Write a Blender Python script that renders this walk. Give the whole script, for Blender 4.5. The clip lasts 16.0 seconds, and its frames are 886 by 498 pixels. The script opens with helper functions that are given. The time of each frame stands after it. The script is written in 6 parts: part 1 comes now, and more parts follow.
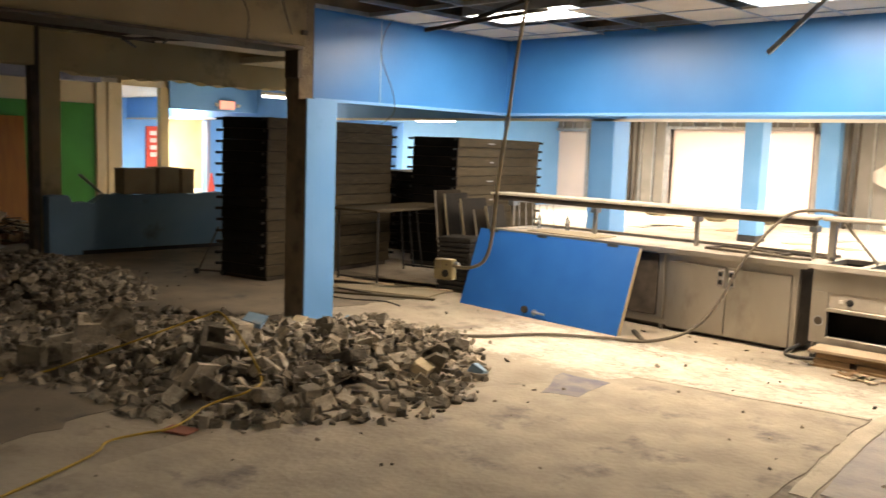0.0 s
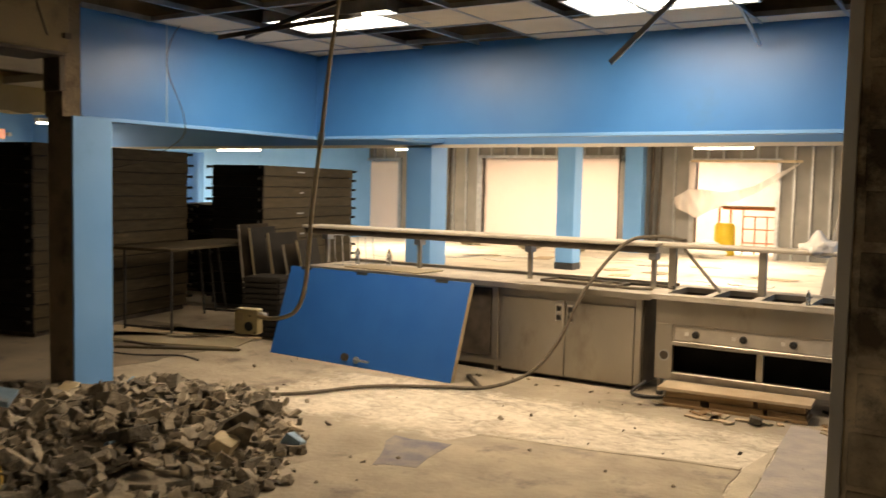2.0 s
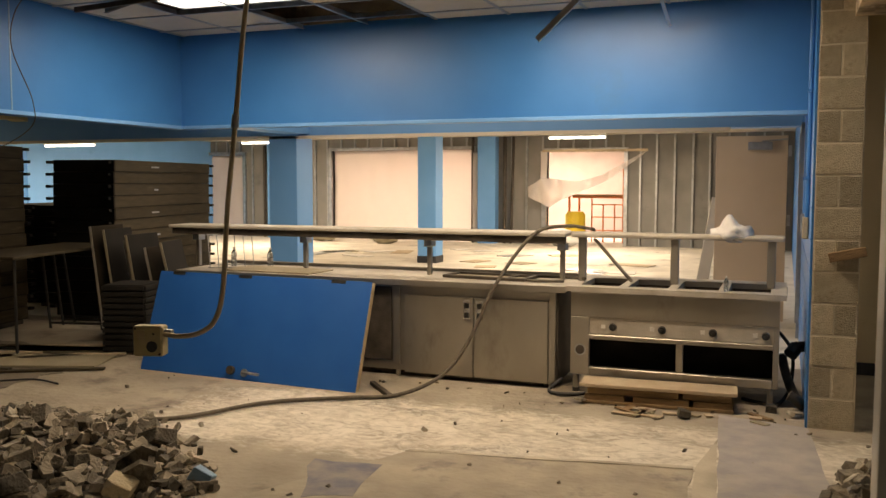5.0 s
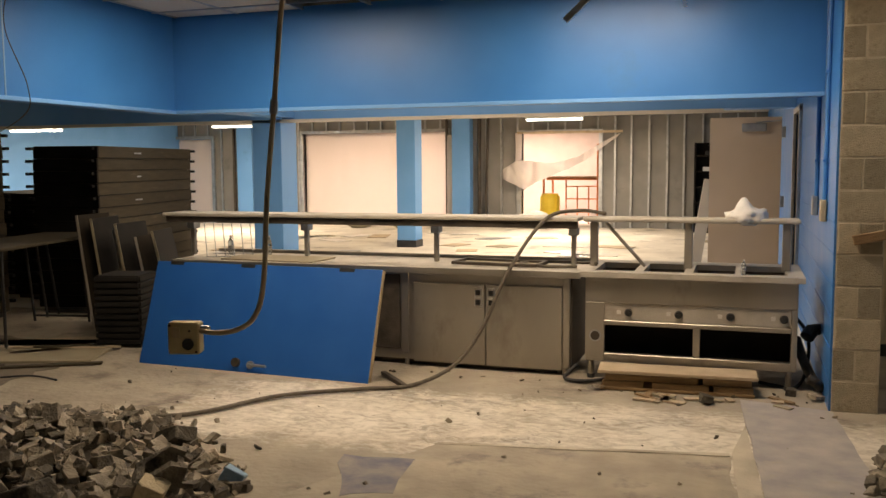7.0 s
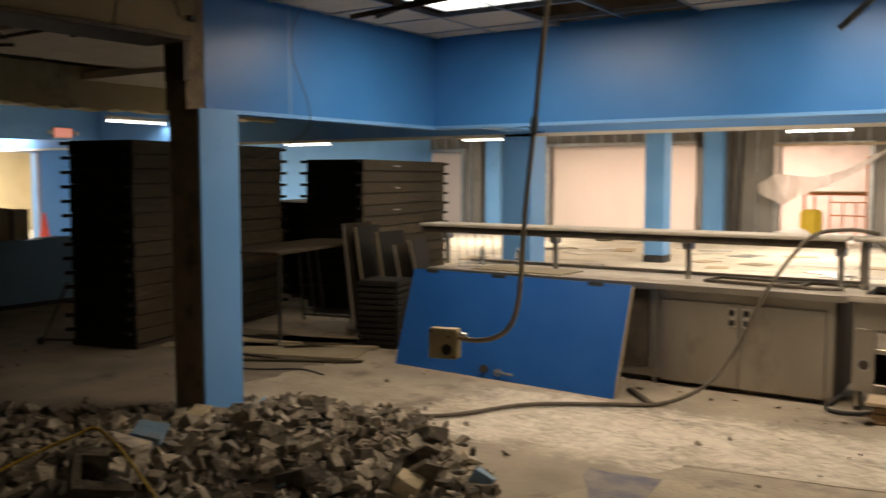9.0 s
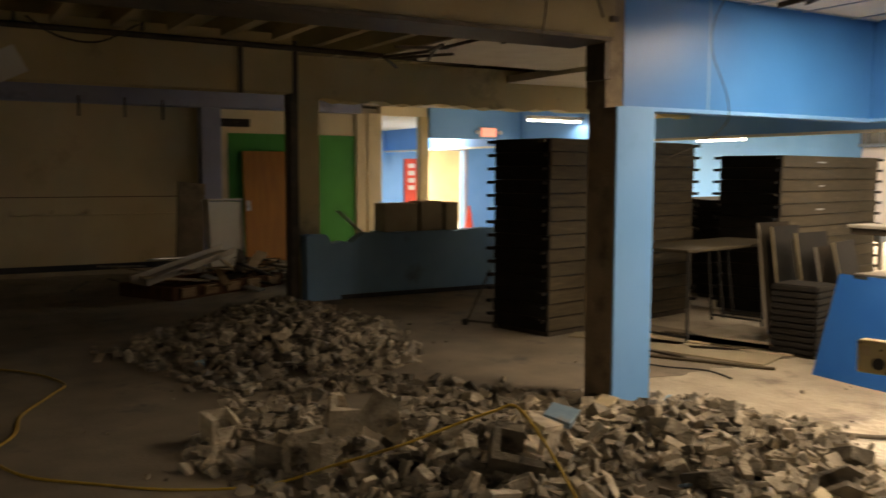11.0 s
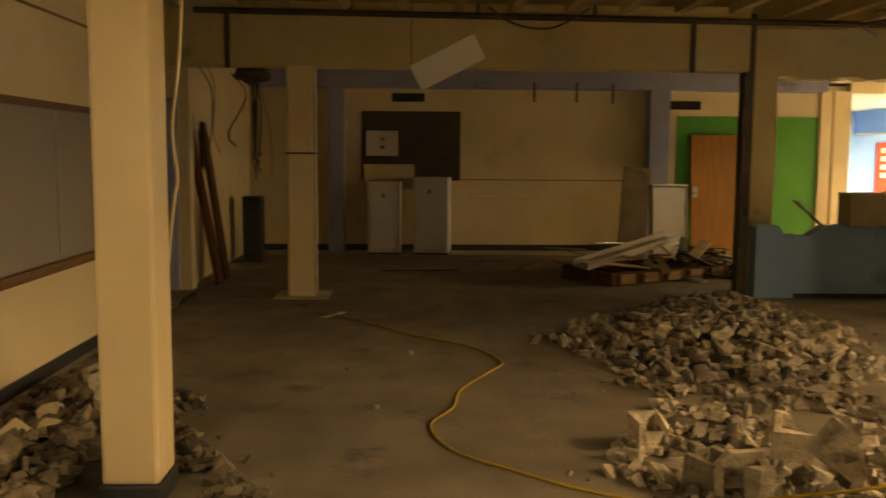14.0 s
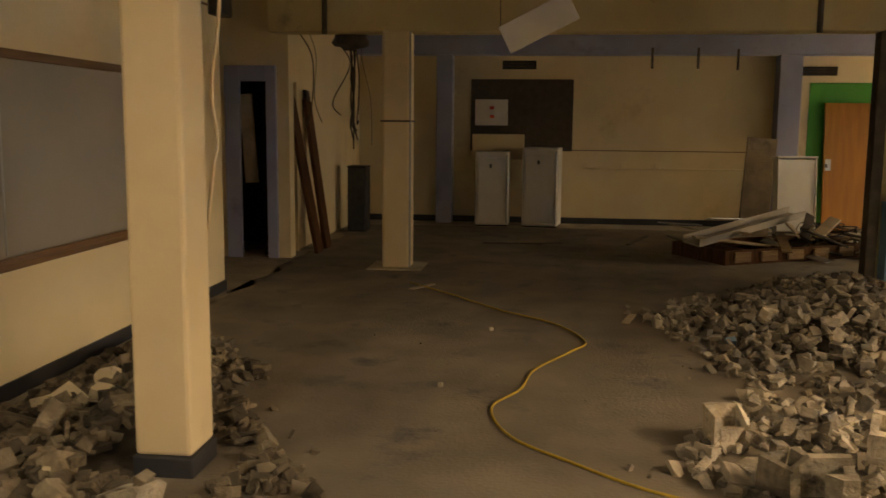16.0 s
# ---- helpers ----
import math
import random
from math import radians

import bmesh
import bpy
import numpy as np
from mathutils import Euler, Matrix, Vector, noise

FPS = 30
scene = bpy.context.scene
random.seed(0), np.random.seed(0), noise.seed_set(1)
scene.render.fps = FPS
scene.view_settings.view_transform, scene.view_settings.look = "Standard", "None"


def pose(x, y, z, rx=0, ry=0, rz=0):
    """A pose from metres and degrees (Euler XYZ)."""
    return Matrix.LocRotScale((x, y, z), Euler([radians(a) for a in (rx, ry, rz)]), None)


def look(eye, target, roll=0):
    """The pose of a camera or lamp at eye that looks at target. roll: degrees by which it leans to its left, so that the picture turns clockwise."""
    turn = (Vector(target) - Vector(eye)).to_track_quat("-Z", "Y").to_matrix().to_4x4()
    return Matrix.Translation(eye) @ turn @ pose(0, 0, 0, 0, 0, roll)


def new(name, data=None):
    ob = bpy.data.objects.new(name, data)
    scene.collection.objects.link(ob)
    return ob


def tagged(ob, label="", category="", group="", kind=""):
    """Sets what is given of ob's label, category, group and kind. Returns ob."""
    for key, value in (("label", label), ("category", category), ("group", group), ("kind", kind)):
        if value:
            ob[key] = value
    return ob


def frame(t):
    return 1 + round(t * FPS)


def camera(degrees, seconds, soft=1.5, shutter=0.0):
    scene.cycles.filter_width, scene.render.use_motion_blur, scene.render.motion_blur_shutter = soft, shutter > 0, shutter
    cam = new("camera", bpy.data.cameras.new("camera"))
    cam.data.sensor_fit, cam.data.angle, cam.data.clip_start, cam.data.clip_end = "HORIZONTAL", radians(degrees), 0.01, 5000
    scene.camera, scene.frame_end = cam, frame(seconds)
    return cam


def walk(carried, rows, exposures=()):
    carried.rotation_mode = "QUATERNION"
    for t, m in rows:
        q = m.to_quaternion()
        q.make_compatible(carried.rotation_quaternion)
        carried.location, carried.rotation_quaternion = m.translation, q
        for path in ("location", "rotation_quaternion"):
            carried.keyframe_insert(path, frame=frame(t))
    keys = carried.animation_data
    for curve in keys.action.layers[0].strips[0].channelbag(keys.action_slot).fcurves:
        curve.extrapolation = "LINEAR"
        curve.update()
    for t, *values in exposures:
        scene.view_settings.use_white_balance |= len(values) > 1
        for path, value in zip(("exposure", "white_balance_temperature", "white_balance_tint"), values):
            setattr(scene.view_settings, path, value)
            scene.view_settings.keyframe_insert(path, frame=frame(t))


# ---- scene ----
cam = camera(53.0, 16.0, shutter=0.6)
EXPOSURES = [(0.0, 0.5, 6900, 10), (1.0, -0.05, 7600, 10), (1.5, -0.1, 7900, 10), (2.5, -0.5, 7700, 10), (3.5, -0.74, 7600, 10), (7.0, -0.76, 7050, 11), (9.0, -0.9, 6800, 10), (10.2, -0.6, 6800, 10), (12.3, 1.35, 10600, 11), (13.5, 1.54, 13600, 13), (14.2, 1.48, 17000, 13), (15.0, 1.74, 12800, 12), (16.0, 1.69, 9400, 12)]
PATH = [
    (0, (2.046, 0.858, 1.666), (0.669, 2.291, 1.441), 1.99),
    (0.5, (1.901, 1.033, 1.651), (0.608, 2.544, 1.438), 1.95),
    (1, (1.714, 1.240, 1.636), (0.493, 2.813, 1.448), 1.69),
    (1.5, (1.523, 1.451, 1.620), (0.384, 3.086, 1.458), 1.38),
    (2, (1.352, 1.642, 1.611), (0.301, 3.338, 1.470), 1.23),
    (2.5, (1.153, 1.754, 1.591), (0.225, 3.521, 1.472), 1.21),
    (3, (1.010, 1.821, 1.586), (0.181, 3.637, 1.469), 1.20),
    (3.5, (0.925, 1.873, 1.581), (0.147, 3.711, 1.464), 1.09),
    (4, (0.833, 1.900, 1.575), (0.075, 3.746, 1.451), 0.73),
    (6.5, (0.289, 1.901, 1.594), (-0.357, 3.784, 1.408), -0.36),
    (7, (0.201, 1.901, 1.601), (-0.431, 3.789, 1.411), -0.39),
    (7.5, (0.150, 1.910, 1.603), (-0.525, 3.784, 1.414), -0.29),
    (8, (0.129, 1.901, 1.603), (-0.643, 3.737, 1.422), -0.22),
    (8.5, (0.139, 1.834, 1.618), (-0.783, 3.600, 1.447), -0.10),
    (9, (0.180, 1.810, 1.620), (-0.936, 3.462, 1.458), -0.01),
    (9.5, (0.188, 1.800, 1.617), (-1.110, 3.313, 1.459), 0.13),
    (10, (0.195, 1.743, 1.609), (-1.264, 3.103, 1.451), 0.51),
    (10.2, (0.191, 1.732, 1.608), (-1.328, 3.024, 1.449), 0.55),
    (12.3, (0.161, 1.790, 1.656), (-1.748, 2.352, 1.462), -0.38),
    (12.5, (0.142, 1.797, 1.658), (-1.783, 2.303, 1.461), -0.26),
    (13, (0.051, 1.810, 1.648), (-1.904, 2.178, 1.444), 0.07),
    (13.5, (-0.071, 1.835, 1.633), (-2.047, 2.062, 1.424), 0.34),
    (14, (-0.204, 1.894, 1.619), (-2.192, 1.964, 1.409), 0.42),
    (14.5, (-0.308, 1.996, 1.610), (-2.293, 1.887, 1.392), 0.15),
    (15, (-0.390, 2.113, 1.601), (-2.359, 1.861, 1.362), 0.14),
    (15.5, (-0.461, 2.203, 1.587), (-2.426, 1.939, 1.325), 0.40),
    (16, (-0.543, 2.273, 1.574), (-2.512, 2.050, 1.301), 0.52),
]
walk(cam, [(t, look(eye, target, roll)) for t, eye, target, roll in PATH], EXPOSURES)


# ---------------------------------------------------------------- light
world = bpy.data.worlds.new("dim_surroundings")
scene.world = world
world.use_nodes = True
world.node_tree.nodes["Background"].inputs[0].default_value = (0.9, 0.75, 0.55, 1)
world.node_tree.nodes["Background"].inputs[1].default_value = 0.005


def area_lamp(name, x, y, z, sx, sy, watts, colour=(1, 0.79, 0.57), rx=0, ry=0, rz=0):
    data = bpy.data.lights.new(name, "AREA")
    data.shape, data.size, data.size_y, data.energy, data.color = "RECTANGLE", sx, sy, watts, colour
    ob = new(name, data)
    ob.matrix_world = pose(x, y, z, rx, ry, rz)
    return ob


# troffers over the serving room
area_lamp("lamp_troffer_a", -3.10, 7.30, 2.86, 1.15, 0.55, 75)
area_lamp("lamp_troffer_b", -0.66, 7.59, 2.86, 1.15, 0.55, 75)
# tubes in the dining hall, behind the beams, and in the lobby
# The spot at (-3.4, 15.8) is an unseen lamp added for hall brightness.
for lx, ly in ((-11.4, 20.8), (-3.6, 20.8), (-12.9, 16.0), (-3.4, 15.8)):
    area_lamp("lamp_dining", lx, ly, 2.49 if ly != 16.0 else 2.26, 1.25, 0.3, 290, (1, 0.84, 0.66))
area_lamp("lamp_next_room", -7.0, 27.0, 2.7, 6.0, 1.2, 930, (1, 0.83, 0.77))
area_lamp("lamp_lobby", -18.3, 12.8, 2.62, 1.2, 1.2, 320, (1, 0.95, 0.9))
area_lamp("lamp_left_hall", -13.2, 11.95, 2.53, 0.3, 1.25, 16, (1, 0.93, 0.85))
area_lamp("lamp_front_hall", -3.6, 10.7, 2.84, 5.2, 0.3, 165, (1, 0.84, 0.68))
# Unseen fill lamp added to brighten the raw block wall end.
area_lamp("fill_side_room", 2.7, 7.3, 2.93, 1.15, 0.55, 17)
area_lamp("lamp_outer_room", -23.6, 14.1, 2.6, 1.2, 1.2, 460, (1, 0.9, 0.75))
# fill lamp added behind the walker; its source is unseen
area_lamp("fill_behind", -0.6, 0.5, 2.93, 1.15, 0.55, 21, (1, 0.68, 0.31))


# ---------------------------------------------------------------- materials
def surface(name, c1, c2, scale=6.0, rough=0.75, metal=0.0, bump=0.15, fine=90.0, stain=None, stain_scale=1.2,
            stain_at=0.55, vary=0.0, island=False, stretch=(1, 1, 1), alpha=None):
    m = bpy.data.materials.new(name)
    m.use_nodes = True
    nt = m.node_tree
    n, link = nt.nodes, nt.links.new
    p = n["Principled BSDF"]
    tc, mp = n.new("ShaderNodeTexCoord"), n.new("ShaderNodeMapping")
    mp.inputs["Scale"].default_value = stretch
    link(tc.outputs["Object"], mp.inputs["Vector"])
    a, f = n.new("ShaderNodeTexNoise"), n.new("ShaderNodeTexNoise")
    a.inputs["Scale"].default_value, a.inputs["Detail"].default_value = scale, 6
    f.inputs["Scale"].default_value, f.inputs["Detail"].default_value = fine, 4
    for q in (a, f):
        link(mp.outputs[0], q.inputs["Vector"])
    r = n.new("ShaderNodeValToRGB")
    r.color_ramp.elements[0].position, r.color_ramp.elements[1].position = 0.32, 0.68
    r.color_ramp.elements[0].color, r.color_ramp.elements[1].color = (*c1, 1), (*c2, 1)
    link(a.outputs["Fac"], r.inputs["Fac"])
    col = r.outputs["Color"]
    if stain:
        s, sr, mx = n.new("ShaderNodeTexNoise"), n.new("ShaderNodeValToRGB"), n.new("ShaderNodeMix")
        s.inputs["Scale"].default_value, s.inputs["Detail"].default_value = stain_scale, 8
        s.inputs["Roughness"].default_value = 0.65
        link(mp.outputs[0], s.inputs["Vector"])
        sr.color_ramp.elements[0].position, sr.color_ramp.elements[1].position = stain_at, stain_at + 0.14
        link(s.outputs["Fac"], sr.inputs["Fac"])
        mx.data_type = "RGBA"
        link(sr.outputs["Color"], mx.inputs["Factor"])
        link(col, mx.inputs["A"])
        mx.inputs["B"].default_value = (*stain, 1)
        col = mx.outputs["Result"]
    if vary:
        if island:
            src = n.new("ShaderNodeNewGeometry").outputs["Random Per Island"]
        else:
            src = n.new("ShaderNodeObjectInfo").outputs["Random"]
        mr, hs = n.new("ShaderNodeMapRange"), n.new("ShaderNodeHueSaturation")
        mr.inputs["To Min"].default_value, mr.inputs["To Max"].default_value = 1 - vary, 1 + vary
        link(src, mr.inputs["Value"])
        link(mr.outputs[0], hs.inputs["Value"])
        link(col, hs.inputs["Color"])
        col = hs.outputs["Color"]
    link(col, p.inputs["Base Color"])
    p.inputs["Metallic"].default_value = metal
    rr = n.new("ShaderNodeMapRange")
    rr.inputs["To Min"].default_value, rr.inputs["To Max"].default_value = max(0.05, rough - 0.12), min(1, rough + 0.12)
    link(a.outputs["Fac"], rr.inputs["Value"])
    link(rr.outputs[0], p.inputs["Roughness"])
    if bump:
        b = n.new("ShaderNodeBump")
        b.inputs["Strength"].default_value, b.inputs["Distance"].default_value = bump, 0.02
        link(f.outputs["Fac"], b.inputs["Height"])
        link(b.outputs[0], p.inputs["Normal"])
    return m


def glow(name, colour, strength):
    m = bpy.data.materials.new(name)
    m.use_nodes = True
    p = m.node_tree.nodes["Principled BSDF"]
    p.inputs["Base Color"].default_value = (0.8, 0.8, 0.8, 1)
    p.inputs["Emission Color"].default_value = (*colour, 1)
    p.inputs["Emission Strength"].default_value = strength
    return m


def sheet_plastic(name, clear=0.0):
    m = bpy.data.materials.new(name)
    m.use_nodes = True
    nt = m.node_tree
    n, link = nt.nodes, nt.links.new
    p, t, mx = n["Principled BSDF"], n.new("ShaderNodeBsdfTranslucent"), n.new("ShaderNodeMixShader")
    p.inputs["Base Color"].default_value, p.inputs["Roughness"].default_value = (0.87, 0.83, 0.80, 1), 0.35
    t.inputs["Color"].default_value = (0.9, 0.84, 0.80, 1)
    w = n.new("ShaderNodeTexNoise")
    w.inputs["Scale"].default_value, w.inputs["Detail"].default_value = 2.2, 5
    b = n.new("ShaderNodeBump")
    b.inputs["Strength"].default_value, b.inputs["Distance"].default_value = 0.4, 0.05
    tc = n.new("ShaderNodeTexCoord")
    link(tc.outputs["Object"], w.inputs["Vector"])
    link(w.outputs["Fac"], b.inputs["Height"])
    link(b.outputs[0], p.inputs["Normal"])
    mx.inputs["Fac"].default_value = 0.55
    link(p.outputs[0], mx.inputs[1])
    link(t.outputs[0], mx.inputs[2])
    tr, see = n.new("ShaderNodeBsdfTransparent"), n.new("ShaderNodeMixShader")
    see.inputs["Fac"].default_value = clear
    link(mx.outputs[0], see.inputs[1])
    link(tr.outputs[0], see.inputs[2])
    link(see.outputs[0], n["Material Output"].inputs["Surface"])
    return m


FLOOR = surface("dusty_concrete", (0.29, 0.25, 0.193), (0.42, 0.367, 0.287), 2.4, 0.85, 0, 0.55, 20, (0.13, 0.112, 0.095), 1.5, 0.54)


def add_dust(m, x0, x1, y0, y1):
    """Pale plaster dust trodden over part of the floor, fading out with smears."""
    nt = m.node_tree
    n, link = nt.nodes, nt.links.new
    p = n["Principled BSDF"]
    old = p.inputs["Base Color"].links[0].from_socket
    tc, sp = n.new("ShaderNodeTexCoord"), n.new("ShaderNodeSeparateXYZ")
    link(tc.outputs["Object"], sp.inputs[0])

    def ramp(src, a, b):
        r = n.new("ShaderNodeMapRange")
        r.interpolation_type = "SMOOTHSTEP"
        r.inputs["From Min"].default_value, r.inputs["From Max"].default_value = a, b
        link(src, r.inputs["Value"])
        return r.outputs[0]

    def mul(a, b, op="MULTIPLY"):
        q = n.new("ShaderNodeMath")
        q.operation = op
        for k, v in enumerate((a, b)):
            if isinstance(v, float):
                q.inputs[k].default_value = v
            else:
                link(v, q.inputs[k])
        return q.outputs[0]

    area = mul(mul(ramp(sp.outputs[0], x0 - 1.0, x0 + 0.6), ramp(sp.outputs[0], x1 + 0.5, x1 - 0.2)), mul(ramp(sp.outputs[1], y0 - 0.45, y0 + 0.35), ramp(sp.outputs[1], y1 + 0.6, y1)))
    mp = n.new("ShaderNodeMapping")
    mp.inputs["Scale"].default_value = (1.2, 1.9, 1)
    mp.inputs["Rotation"].default_value = (0, 0, 0.5)
    link(tc.outputs["Object"], mp.inputs["Vector"])
    w = n.new("ShaderNodeTexNoise")
    w.inputs["Scale"].default_value, w.inputs["Detail"].default_value, w.inputs["Roughness"].default_value = 1.5, 9, 0.72
    w.inputs["Distortion"].default_value = 0.9
    link(mp.outputs[0], w.inputs["Vector"])
    v = n.new("ShaderNodeTexNoise")
    v.inputs["Scale"].default_value, v.inputs["Detail"].default_value, v.inputs["Roughness"].default_value = 6.5, 6, 0.62
    v.inputs["Distortion"].default_value = 1.6
    link(mp.outputs[0], v.inputs["Vector"])
    both = mul(mul(w.outputs["Fac"], 0.75), mul(v.outputs["Fac"], 0.65), "ADD")
    f = ramp(mul(mul(area, 0.55), both, "ADD"), 1.03, 1.40)
    mx = n.new("ShaderNodeMix")
    mx.data_type = "RGBA"
    link(f, mx.inputs["Factor"])
    link(old, mx.inputs["A"])
    mx.inputs["B"].default_value = (0.70, 0.645, 0.55, 1)
    link(mx.outputs["Result"], p.inputs["Base Color"])


add_dust(FLOOR, -3.4, 2.2, 6.3, 7.55)
DUST = surface("plaster_dust_smears", (0.38, 0.335, 0.26), (0.62, 0.56, 0.45), 2.6, 0.92, 0, 0.35, 45, (0.31, 0.27, 0.21), 1.7, 0.52)
SLAB = surface("worn_floor_slab", (0.32, 0.276, 0.213), (0.46, 0.40, 0.312), 3.6, 0.85, 0, 0.45, 24, (0.19, 0.17, 0.155), 2.6, 0.55)
CLASSF = surface("shaded_floor_with_glue_stains", (0.155, 0.13, 0.10), (0.25, 0.212, 0.16), 2.0, 0.88, 0, 0.3, 45, (0.10, 0.088, 0.085), 2.2, 0.56)
BLUESTAIN = surface("blue_grey_glue", (0.15, 0.15, 0.20), (0.31, 0.28, 0.25), 7, 0.8, 0, 0.2, 60)
MATGREY = surface("grey_mat_floor", (0.31, 0.293, 0.30), (0.45, 0.412, 0.38), 5, 0.8, 0, 0.35, 30, (0.41, 0.37, 0.32), 6.5, 0.56)
HALLFLOOR = surface("papered_hall_floor", (0.58, 0.54, 0.47), (0.76, 0.72, 0.64), 1.4, 0.8, 0, 0.2, 40, (0.30, 0.28, 0.25), 1.3, 0.56)
BLUE = surface("glossy_blue_paint", (0.034, 0.185, 0.53), (0.042, 0.212, 0.58), 2.0, 0.40, 0, 0.05, 140, (0.05, 0.19, 0.46), 0.8, 0.62)
LBLUE = surface("pale_blue_paint", (0.14, 0.37, 0.76), (0.17, 0.41, 0.80), 2.0, 0.5, 0, 0.06, 120, (0.12, 0.31, 0.66), 1.5, 0.64)
DBLUE = surface("blue_door_laminate", (0.012, 0.098, 0.38), (0.017, 0.118, 0.42), 3.0, 0.45, 0, 0.04, 160, (0.02, 0.10, 0.34), 1.2, 0.6)
SLATE = surface("dull_blue_grey_paint", (0.18, 0.345, 0.56), (0.22, 0.395, 0.62), 2.0, 0.6, 0, 0.1, 90, (0.11, 0.16, 0.2), 1.4, 0.6)
LAV = surface("lavender_grey_paint", (0.26, 0.28, 0.42), (0.31, 0.33, 0.48), 2.0, 0.6, 0, 0.1, 90, (0.14, 0.14, 0.18), 1.2, 0.6)
CREAM = surface("old_cream_paint", (0.68, 0.56, 0.35), (0.76, 0.64, 0.42), 1.4, 0.6, 0, 0.12, 80, (0.54, 0.43, 0.25), 0.7, 0.6)
COLCREAM = surface("cream_column_paint", (0.72, 0.58, 0.36), (0.78, 0.64, 0.41), 2.5, 0.45, 0, 0.08, 90, (0.5, 0.39, 0.24), 1.6, 0.64)
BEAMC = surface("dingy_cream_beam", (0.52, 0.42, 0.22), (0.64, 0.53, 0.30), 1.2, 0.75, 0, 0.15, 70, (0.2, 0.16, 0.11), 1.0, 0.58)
# Darker, browner version of BEAMC, used on beam_cream alone.
BEAMD = surface("darkened_beam_copy", (0.26, 0.205, 0.11), (0.36, 0.29, 0.165), 1.4, 0.75, 0, 0.15, 70, (0.13, 0.1, 0.065), 1.2, 0.55)
RAWCOL = surface("raw_brown_concrete", (0.16, 0.125, 0.085), (0.27, 0.215, 0.15), 4, 0.9, 0, 0.5, 40, (0.09, 0.07, 0.05), 2.5, 0.55)
ROUGH = surface("patchy_stripped_plaster", (0.24, 0.19, 0.13), (0.66, 0.56, 0.41), 5.5, 0.92, 0, 0.9, 26, (0.10, 0.078, 0.052), 3.4, 0.49, vary=0.45)
CMU = surface("bare_concrete_block", (0.34, 0.295, 0.212), (0.52, 0.455, 0.34), 9, 0.92, 0, 0.5, 110, (0.20, 0.165, 0.11), 5, 0.55, vary=0.32)
MORTAR = surface("pale_mortar", (0.56, 0.50, 0.39), (0.68, 0.62, 0.50), 9, 0.95, 0, 0.4, 60)
RUB = surface("broken_block_rubble", (0.20, 0.172, 0.132), (0.46, 0.405, 0.312), 7, 0.95, 0, 0.7, 45, (0.10, 0.086, 0.07), 5, 0.53, vary=0.7)
RUBS = surface("crumbled_block_debris", (0.16, 0.138, 0.107), (0.37, 0.322, 0.248), 7, 0.95, 0, 0.6, 55, (0.12, 0.115, 0.11), 6, 0.55, vary=0.65, island=True)
# Darker, browner copies of RUB and RUBS for the column pile and counter litter.
RUBBROWN = surface("darker_brown_rubble", (0.10, 0.08, 0.055), (0.30, 0.245, 0.165), 7, 0.95, 0, 0.6, 45, (0.06, 0.048, 0.036), 5, 0.52, vary=0.7)
RUBBROWNS = surface("darker_brown_crumbs", (0.085, 0.068, 0.047), (0.21, 0.172, 0.12), 7, 0.95, 0, 0.6, 55, vary=0.65, island=True)
# Near-black tone paints the shade in gaps between rubble pieces.
MOUND = surface("crevice_shade_between_blocks", (0.04, 0.033, 0.025), (0.085, 0.072, 0.055), 7, 0.95, 0, 0.5, 60)
RUBBLUE = surface("blue_painted_block_face", (0.20, 0.33, 0.47), (0.28, 0.42, 0.55), 6, 0.8, 0, 0.3, 60, (0.35, 0.33, 0.3), 5, 0.55)
STEEL = surface("brushed_stainless_steel", (0.37, 0.342, 0.295), (0.46, 0.43, 0.375), 2.2, 0.36, 0.85, 0.05, 120, (0.29, 0.26, 0.215), 2.4, 0.58, stretch=(1, 1, 0.5))
STEELD = surface("dusty_steel_top", (0.42, 0.385, 0.33), (0.58, 0.54, 0.475), 5, 0.6, 0.35, 0.1, 70, (0.35, 0.3, 0.24), 2.5, 0.58)
# Black of dark parts, and of shade painted into recesses and table ends.
DARK = surface("black_parts_and_shade", (0.012, 0.011, 0.01), (0.022, 0.02, 0.018), 5, 0.8, 0, 0.1, 60)
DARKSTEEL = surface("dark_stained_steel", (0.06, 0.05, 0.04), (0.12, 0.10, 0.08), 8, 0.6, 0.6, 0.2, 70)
GALV = surface("galvanised_steel", (0.36, 0.37, 0.38), (0.52, 0.53, 0.54), 9, 0.42, 0.8, 0.05, 120)
STUD = surface("grey_gypsum_backing", (0.20, 0.195, 0.185), (0.27, 0.26, 0.245), 1.5, 0.85, 0, 0.1, 90, (0.15, 0.145, 0.14), 1.1, 0.6)
TILE = surface("cream_ceiling_tile", (0.66, 0.60, 0.50), (0.74, 0.68, 0.58), 3, 0.9, 0, 0.4, 180, (0.5, 0.42, 0.3), 1.5, 0.66)
DECK = surface("plenum_shade_sheet", (0.10, 0.085, 0.06), (0.17, 0.145, 0.105), 2, 0.9, 0, 0.2, 60)
DECKC = surface("dingy_cream_deck", (0.42, 0.35, 0.21), (0.53, 0.45, 0.285), 1.5, 0.85, 0, 0.2, 60, (0.15, 0.12, 0.09), 1.2, 0.6)
WOODT = surface("dark_brown_table_laminate", (0.055, 0.044, 0.028), (0.08, 0.065, 0.042), 4, 0.72, 0, 0.06, 120, (0.125, 0.103, 0.07), 2.0, 0.6, stretch=(1, 1, 8), vary=0.12)
